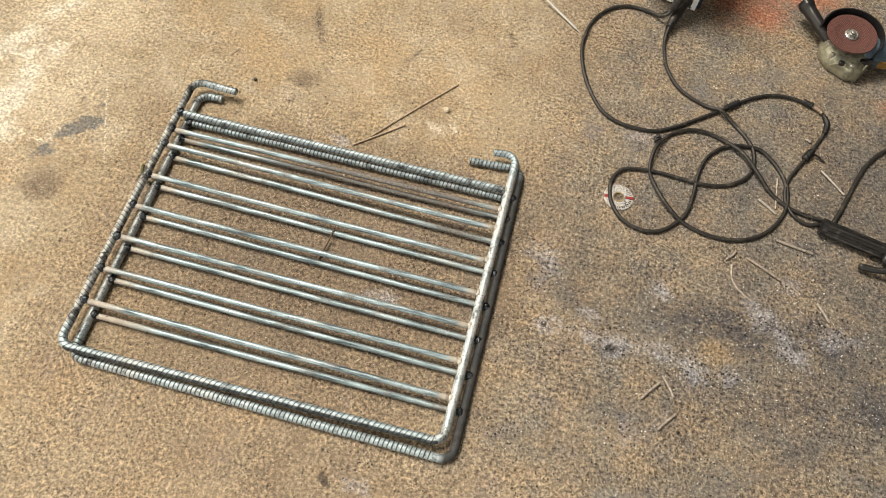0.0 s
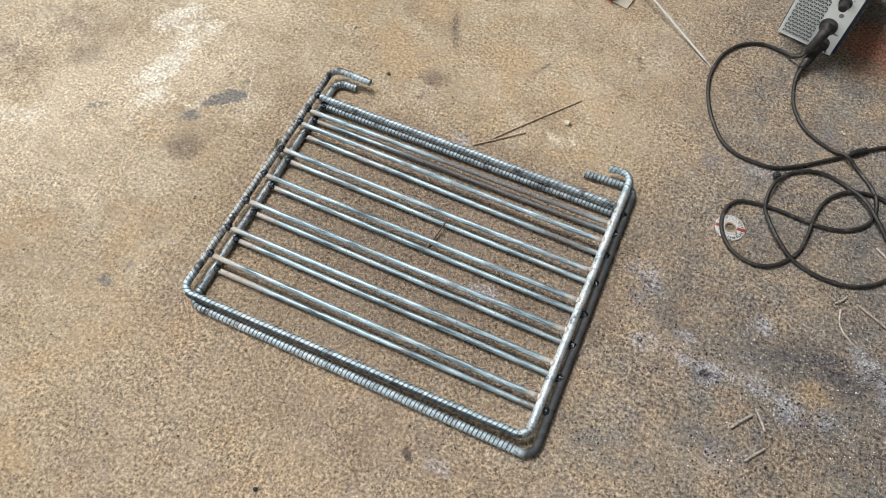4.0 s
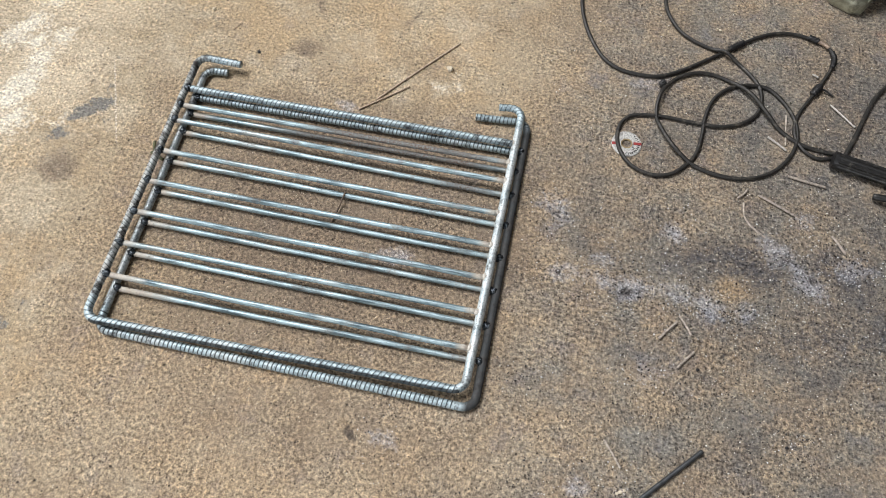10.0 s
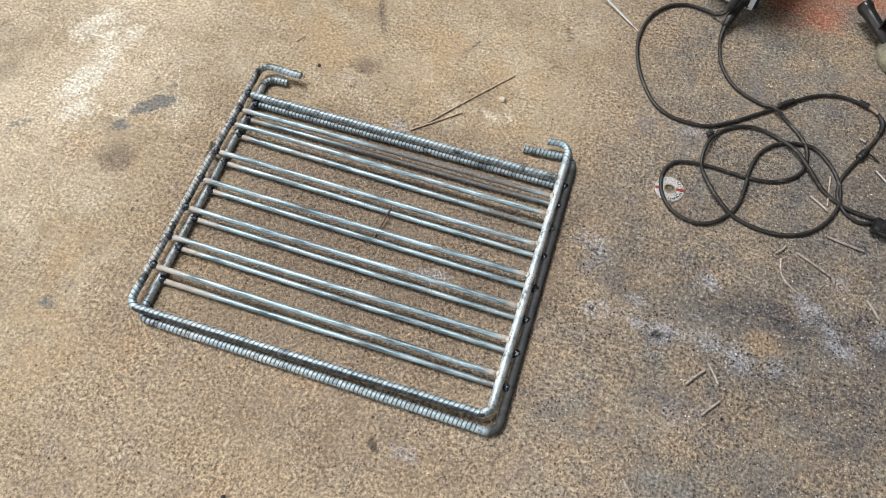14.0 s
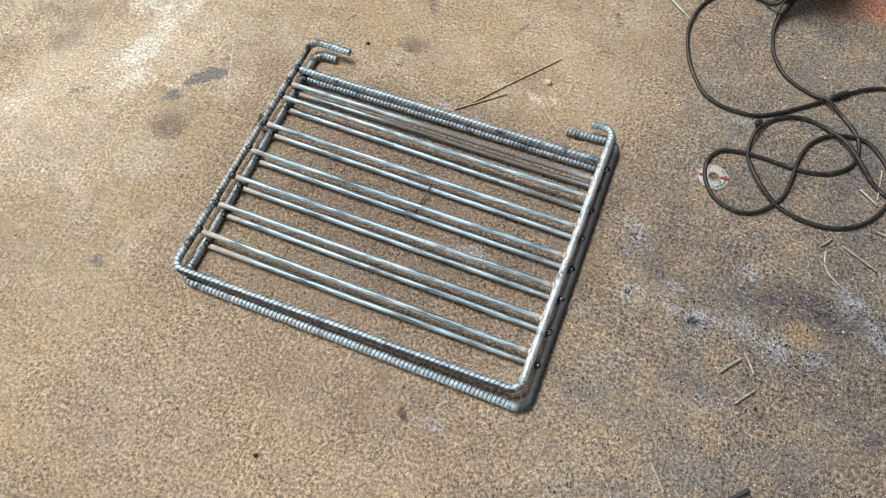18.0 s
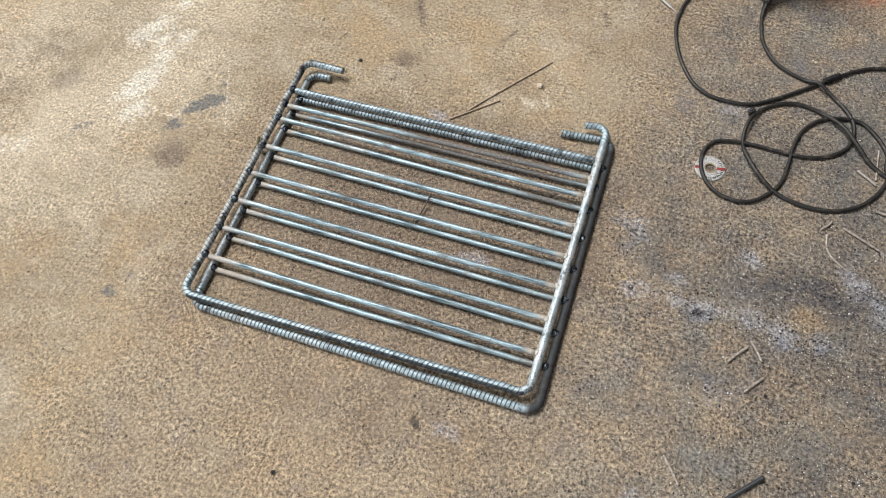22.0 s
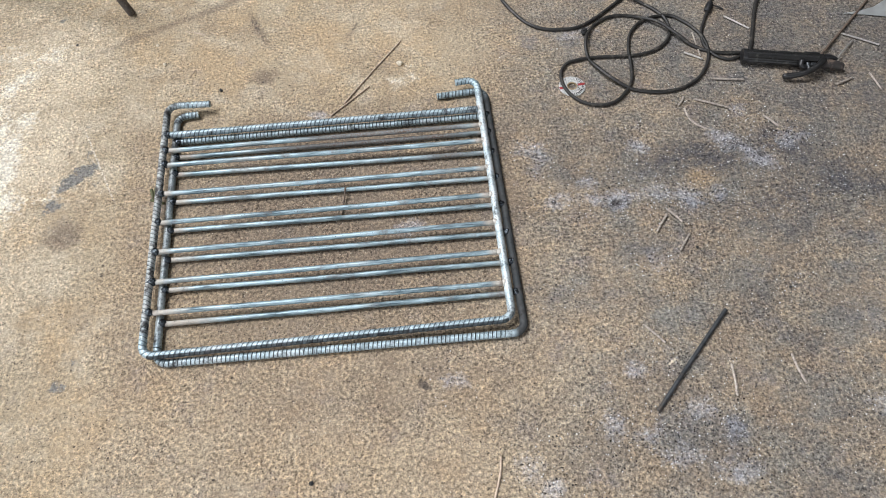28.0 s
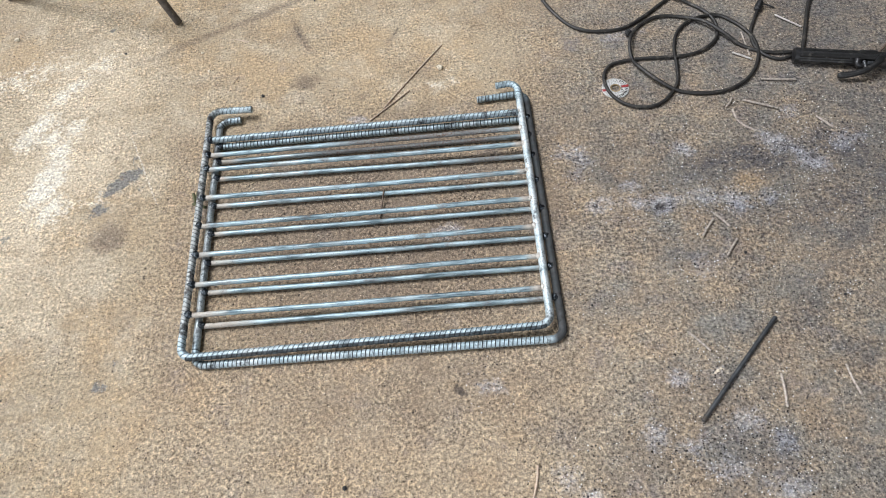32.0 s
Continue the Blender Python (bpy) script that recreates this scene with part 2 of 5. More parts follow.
    base = m.mix(m.calc("MULTIPLY", patch("brown", 0.1, 0.9), 0.70), base, (0.158, 0.123, 0.096))
    skin = patch("skin", 0.2, 0.9, 1.3, 0.9)
    base = m.mix(m.calc("MULTIPLY", skin, 0.82), base, (0.60, 0.515, 0.385))
    pale = patch("pale", 0.25, 1.0, 1.9, 1.7)
    base = m.mix(m.calc("MULTIPLY", pale, 0.85), base, (0.77, 0.73, 0.63))
    blotch = m.span(m.noise(58, 5, 0.72, shifted(3.3, 8.8)), 0.36, 0.62)
    soot = m.calc("MULTIPLY", patch("soot", -0.1, 0.95, 1.2, 0.8), m.span(blotch, 0.0, 1.0, 0.45, 1.0))
    base = m.mix(m.calc("MULTIPLY", soot, 0.88), base, (0.105, 0.102, 0.102))
    deep = m.calc("MULTIPLY", patch("deep", 0.1, 1.0, 1.4, 1.3), m.span(blotch, 0.0, 1.0, 0.5, 1.0))
    base = m.mix(m.calc("MULTIPLY", deep, 0.82), base, (0.066, 0.068, 0.080))
    ash = patch("ash", 0.05, 1.05, 1.5, 1.5)
    base = m.mix(m.calc("MULTIPLY", ash, 0.50), base, (0.44, 0.455, 0.505))
    rust = patch("rust", 0.2, 0.9, 1.2, 0.9)
    base = m.mix(m.calc("MULTIPLY", rust, 0.42), base, (0.36, 0.25, 0.135))
    red = patch("red", 0.0, 1.1, 1.1, 0.6)
    base = m.mix(m.calc("MULTIPLY", red, 0.75), base, (0.42, 0.160, 0.098))
    dark = patch("dark", 0.38, 0.80, 1.7, 1.4)
    base = m.mix(m.calc("MULTIPLY", dark, 0.88), base, (0.165, 0.168, 0.166))
    black = patch("black", 0.25, 0.7, 1.2, 1.6)
    base = m.mix(m.calc("MULTIPLY", black, 0.80), base, (0.050, 0.044, 0.042))
    base = m.mix(m.calc("MULTIPLY", scratch((-0.165, 0.510), (-0.085, 0.320), 0.0022, 0.42, 0.56), 0.6), base, (0.74, 0.70, 0.62))
    base = m.mix(m.calc("MULTIPLY", scratch((-0.335, 0.52), (-0.27, 0.32), 0.0020, 0.42, 0.6), 0.4), base, (0.24, 0.19, 0.13))
    # clods and grains: rough and quiet stretches take turns
    quiet = m.span(m.noise(8.5, 5, 0.65, shifted(9.1, 3.3)), 0.36, 0.62, 0.36, 0.0)
    calm = m.calc("MAXIMUM", m.calc("ADD", quiet, m.calc("MULTIPLY", smooth, 0.26)), m.calc("MULTIPLY", dark, 0.45))
    clod = m.noise(178, 3, 0.60, co)
    lumps = m.noise(74, 4, 0.66, shifted(6.0, 1.9))
    tone = m.calc("ADD", m.span(clod, 0.30, 0.70, -1.0, 1.0), m.span(lumps, 0.30, 0.70, -0.26, 0.26))
    tone = m.calc("ADD", tone, m.span(sand, 0.30, 0.70, -0.62, 0.62))
    tone = m.calc("MULTIPLY", tone, m.calc("SUBTRACT", 1.0, calm))
    base = m.mix(m.span(tone, 0.0, -1.05), base, m.mix(1.0, base, (0.27, 0.245, 0.23), "MULTIPLY"))
    base = m.mix(m.span(tone, 0.0, 1.05), base, m.mix(1.0, base, (2.15, 2.08, 1.92), "MULTIPLY"))

    def sprinkled(scale, lo, hi, share, extra=None, radius=(0.18, 0.30), at=(0.0, 0.0)):
        """Single grains: a share of the cells of that size, more of them where extra is high, thinned out in drifts."""
        cell = m.voronoi(scale, shifted(*at))
        sep = m.t.nodes.new("ShaderNodeSeparateColor")
        m.t.links.new(cell.outputs["Color"], sep.inputs[0])
        chance = m.span(m.noise(scale * 0.12, 4, 0.65, shifted(at[0] + 2.0, at[1] + 7.0)), lo, hi, share * 0.25, share * 1.6)
        if extra is not None:
            chance = m.calc("ADD", chance, extra)
        inside = m.span(m.calc("SUBTRACT", chance, sep.outputs[0]), 0.0, 0.02)
        size = m.span(sep.outputs[1], 0.0, 1.0, 0.6, 1.25)
        return m.calc("MULTIPLY", m.span(m.calc("DIVIDE", cell.outputs["Distance"], size), radius[0], radius[1], 1.0, 0.0), inside)

    foul = m.calc("ADD", m.calc("MULTIPLY", m.calc("ADD", soot, deep), 0.15), m.calc("MULTIPLY", m.attribute("greyed"), 0.03))
    burnt = m.calc("ADD", foul, m.calc("MULTIPLY", ash, 0.16))
    pit = sprinkled(130, 0.4, 0.65, 0.06, m.calc("MULTIPLY", burnt, 0.4), (0.14, 0.26), (1.0, 2.0))
    base = m.mix(m.calc("MULTIPLY", pit, 0.88), base, (0.042, 0.034, 0.030))
    specks = sprinkled(255, 0.4, 0.65, 0.115, burnt, (0.20, 0.38), (5.0, 3.0))
    base = m.mix(m.calc("MULTIPLY", specks, 0.82), base, (0.050, 0.041, 0.037))
    clean = m.calc("MULTIPLY", ash, 0.50)
    flecks = sprinkled(270, 0.4, 0.65, 0.11, m.calc("ADD", clean, m.calc("MULTIPLY", m.attribute("greyed"), 0.05)), (0.16, 0.34), (8.0, 6.0))
    base = m.mix(m.calc("MULTIPLY", flecks, 0.72), base, m.mix(ash, (0.72, 0.64, 0.50), (0.78, 0.80, 0.86)))
    stones = sprinkled(115, 0.42, 0.65, 0.022, None, (0.12, 0.24), (4.0, 9.0))
    base = m.mix(m.calc("MULTIPLY", stones, 0.7), base, (0.70, 0.62, 0.49))
    height = m.calc("ADD", m.calc("MULTIPLY", clod, 0.95), m.calc("ADD", m.calc("MULTIPLY", lumps, 0.5), m.calc("MULTIPLY", sand, 0.30)))
    height = m.calc("MULTIPLY", height, m.calc("SUBTRACT", 1.0, m.calc("MULTIPLY", calm, 0.8)))
    height = m.calc("SUBTRACT", height, m.calc("MULTIPLY", m.calc("ADD", pit, m.calc("MULTIPLY", specks, 0.5)), 0.35))
    height = m.calc("ADD", height, m.calc("MULTIPLY", m.calc("ADD", stones, m.calc("MULTIPLY", flecks, 0.5)), 0.25))
    height = m.calc("SUBTRACT", height, m.calc("MULTIPLY", dark, 0.12))
    return m.set(color=base, rough=m.span(smooth, 0, 1, 0.92, 0.76), height=height, bump=1.0, distance=0.0052)


def rebar_steel():
    """Hot-rolled ribbed bar: pale blue-grey scale, dusty beige and brown; rib creases and lower flank painted dark as
    shade.
    """
    m = Mat("mill_scale_rebar", metal=0.5, rough=0.45)
    co = m.coords()
    n = m.noise(90, 5, 0.65, co)
    fine = m.noise(420, 4, 0.65, co)
    col = m.mix(m.span(n, 0.33, 0.67), (0.27, 0.35, 0.385), (0.58, 0.71, 0.765))
    heat = m.calc("MAXIMUM", m.calc("MULTIPLY", m.span(m.noise(14, 5, 0.7, co), 0.50, 0.66), 0.55), m.calc("MULTIPLY", m.attribute("heated"), m.span(n, 0.25, 0.5)))
    col = m.mix(heat, col, (0.64, 0.675, 0.67))
    dust = m.calc("MULTIPLY", m.attribute("dusty"), m.span(n, 0.30, 0.62, 0.35, 1.0))
    col = m.mix(dust, col, (0.33, 0.28, 0.225))
    col = m.mix(m.calc("MULTIPLY", m.attribute("dusty"), m.span(m.noise(62, 6, 0.72, co), 0.47, 0.60, 0.0, 1.7)), col, (0.040, 0.036, 0.034))
    rust = m.span(m.noise(31, 6, 0.7, co), 0.54, 0.68)
    rust = m.calc("MAXIMUM", rust, m.calc("MULTIPLY", m.attribute("brown"), m.span(n, 0.3, 0.7, 0.85, 1.0)))
    col = m.mix(m.calc("MULTIPLY", rust, 0.97), col, (0.022, 0.017, 0.015))
    col = m.mix(m.calc("MULTIPLY", m.attribute("brown"), m.span(fine, 0.58, 0.66, 0.0, 0.55)), col, (0.34, 0.31, 0.29))
    col = m.mix(m.span(fine, 0.55, 0.64, 0.0, 0.75), col, (0.035, 0.033, 0.032))
    # lower flank and rib creases: shade painted into the base colour
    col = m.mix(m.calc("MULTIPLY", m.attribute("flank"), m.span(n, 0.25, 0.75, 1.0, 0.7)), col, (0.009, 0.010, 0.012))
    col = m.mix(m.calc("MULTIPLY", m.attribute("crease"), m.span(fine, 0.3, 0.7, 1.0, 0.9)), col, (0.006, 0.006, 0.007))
    dull = m.calc("MAXIMUM", m.calc("MAXIMUM", rust, dust), heat)
    m.feed(m.b, "Specular IOR Level", m.span(rust, 0.0, 1.0, 0.5, 0.12))
    return m.set(color=col, rough=m.calc("MAXIMUM", m.span(n, 0.3, 0.7, 0.42, 0.60), m.calc("MULTIPLY", rust, 0.75)), metal=m.calc("SUBTRACT", 0.60, m.calc("MULTIPLY", dull, 0.5)), height=fine, bump=0.6, distance=0.0008)


def bar_steel():
    """Round bar with a broad blue-white sheen, its welded ends heated to a dull pinkish beige."""
    m = Mat("drawn_round_bar", metal=0.85, rough=0.42)
    co = m.coords()
    long_way = m.node("ShaderNodeMapping", Scale=(0.12, 1.0, 1.0), Vector=co).outputs["Vector"]
    n = m.noise(150, 5, 0.65, long_way)
    fine = m.noise(330, 4, 0.65, co)
    col = m.mix(m.span(n, 0.34, 0.62), (0.12, 0.165, 0.185), (0.52, 0.66, 0.71))
    col = m.mix(m.span(m.noise(9, 5, 0.65, co), 0.50, 0.68, 0.0, 0.5), col, (0.52, 0.50, 0.46))
    heat = m.calc("MULTIPLY", m.attribute("heated"), m.span(m.noise(60, 4, 0.6, co), 0.25, 0.55, 0.6, 1.0))
    warm = m.mix(m.span(m.noise(38, 5, 0.65, co), 0.38, 0.62), (0.47, 0.415, 0.355), (0.61, 0.58, 0.515))
    col = m.mix(heat, col, warm)
    rust = m.calc("MULTIPLY", m.span(m.noise(21, 6, 0.7, co), 0.55, 0.68), 0.7)
    rust = m.calc("MAXIMUM", rust, m.calc("MULTIPLY", m.attribute("rusty"), m.span(n, 0.25, 0.6, 0.45, 1.0)))
    col = m.mix(m.calc("MULTIPLY", rust, m.span(fine, 0.3, 0.6, 0.5, 1.0)), col, (0.150, 0.098, 0.068))
    col = m.mix(m.span(fine, 0.60, 0.70, 0.0, 0.75), col, (0.045, 0.042, 0.040))
    metal = m.calc("SUBTRACT", 0.78, m.calc("MULTIPLY", m.calc("MAXIMUM", heat, rust), 0.65))
    return m.set(color=col, rough=m.span(m.calc("MAXIMUM", heat, rust), 0, 1, 0.54, 0.74), metal=metal, height=fine, bump=0.3, distance=0.0005)


def plain(name, color, rough=0.6, metal=0.0, vary=0.25, scale=60.0, bump=0.2, worn=None):
    m = Mat(name, rough=rough, metal=metal)
    co = m.coords()
    n = m.noise(scale, 5, 0.65, co)
    lo, hi = (tuple(c * (1 + k * vary) for c in color) for k in (-1, 1))
    col = m.mix(m.span(n, 0.3, 0.7), lo, hi)
    if worn:
        col = m.mix(m.span(m.noise(scale * 0.4, 6, 0.7, co), 0.55, 0.72), col, worn)
    return m.set(color=col, rough=m.span(n, 0.3, 0.7, max(rough - 0.1, 0.05), min(rough + 0.12, 1)), height=m.noise(scale * 6, 3, 0.6, co), bump=bump, distance=0.0006)


FLOOR = concrete_floor()
REBAR = rebar_steel()
BAR = bar_steel()
WELD = plain("weld_metal", (0.075, 0.088, 0.10), 0.22, 0.9, 0.8, 240, 1.0, (0.02, 0.02, 0.02))
SCALE = plain("burnt_weld_scale", (0.50, 0.475, 0.43), 0.6, 0.3, 0.35, 260, 0.5, (0.12, 0.10, 0.085))
RUBBER = plain("dusty_black_rubber", (0.0165, 0.0155, 0.014), 0.5, 0.0, 0.6, 170, 0.6, (0.115, 0.102, 0.082))
TAPE = plain("black_tape", (0.012, 0.012, 0.013), 0.45, 0.0, 0.4, 200, 0.5)
BLACK = plain("black_plastic", (0.015, 0.015, 0.016), 0.38, 0.0, 0.3, 80, 0.15, (0.05, 0.048, 0.045))
WHITE = plain("white_painted_steel", (0.84, 0.89, 0.88), 0.35, 0.0, 0.04, 30, 0.05)
NAVY = plain("navy_paint", (0.012, 0.022, 0.05), 0.4, 0.0, 0.25, 50, 0.1)
STUB = plain("burnt_electrode", (0.40, 0.35, 0.30), 0.42, 0.3, 0.5, 200, 0.6, (0.03, 0.024, 0.02))
BRIGHT = plain("bare_wire", (0.52, 0.495, 0.455), 0.38, 0.6, 0.2, 200, 0.2)
FLUX = plain("grey_flux_coat", (0.55, 0.56, 0.56), 0.7, 0.0, 0.12, 120, 0.2)
WIRE = plain("brown_wire", (0.46, 0.36, 0.27), 0.5, 0.1, 0.3, 160, 0.4, (0.22, 0.15, 0.11))
RUSTY = plain("rusty_steel", (0.13, 0.095, 0.07), 0.7, 0.2, 0.5, 160, 0.5, (0.05, 0.035, 0.028))
DARKROD = plain("blackened_steel", (0.075, 0.08, 0.085), 0.45, 0.6, 0.35, 70, 0.3, (0.14, 0.115, 0.09))
CARD = plain("grey_card", (0.45, 0.41, 0.33), 0.85, 0.0, 0.12, 60, 0.15)
REDCARD = plain("red_printed_card", (0.33, 0.012, 0.03), 0.45, 0.0, 0.15, 60, 0.05)
BLACKCARD = plain("black_printed_card", (0.02, 0.018, 0.02), 0.45, 0.0, 0.3, 60, 0.05)


def woven_disc():
    """Abrasive with the glass net showing through."""
    m = Mat("red_brown_abrasive", rough=0.85)
    co = m.coords()
    net = []
    for turn in (25, 115):
        w = m.node("ShaderNodeTexWave", Scale=95.0, Distortion=1.2, Vector=m.node("ShaderNodeMapping", Rotation=(0, 0, radians(turn)), Vector=co).outputs["Vector"])
        net.append(w.outputs["Fac"])
    weave = m.calc("MULTIPLY", net[0], net[1])
    col = m.mix(m.span(m.noise(260, 4, 0.7, co), 0.35, 0.65), (0.055, 0.018, 0.016), (0.13, 0.048, 0.038))
    col = m.mix(m.span(weave, 0.35, 0.8, 0.0, 0.6), col, (0.26, 0.14, 0.12))
    return m.set(color=col, height=weave, bump=0.6, distance=0.0008)


DISC = woven_disc()
CAST = plain("cast_gear_housing", (0.34, 0.34, 0.26), 0.36, 0.5, 0.5, 55, 0.6, (0.045, 0.038, 0.024))
GRINDBLUE = plain("blue_grey_plastic", (0.05, 0.085, 0.115), 0.5, 0.0, 0.2, 60, 0.1)
YELLOW = plain("yellow_label", (0.72, 0.50, 0.03), 0.5, 0.0, 0.08, 60, 0.05)
COPPER = plain("bare_copper_strands", (0.36, 0.28, 0.22), 0.45, 0.8, 0.4, 300, 0.5)
WALL = plain("unseen_dark_wall", (0.085, 0.08, 0.075), 0.9, 0.0, 0.12, 6, 0.3)
ROOF = plain("zinc_sheet", (0.45, 0.46, 0.47), 0.45, 0.7, 0.15, 5, 0.1)
EARTH = plain("packed_earth", (0.30, 0.26, 0.20), 0.95, 0.0, 0.25, 3, 0.4)
WOOD = plain("old_timber", (0.20, 0.13, 0.075), 0.75, 0.0, 0.3, 40, 0.3)

# ---- the shed: concrete floor, and unseen walls and roof added to shape the light ----
def spread(x, y, spots):
    """Soft patches, each (x, y, length, width, turn in degrees, strength), with ragged edges."""
    out = np.zeros_like(x)
    for cx, cy, a, b, turn, k in spots:
        c, s = math.cos(radians(turn)), math.sin(radians(turn))
        u, v = (c * (x - cx) + s * (y - cy)) / a, (c * (y - cy) - s * (x - cx)) / b
        out = np.maximum(out, k * np.clip(1.35 - 0.9 * np.sqrt(u * u + v * v), 0, 1))
    return np.clip(out, 0, 1)


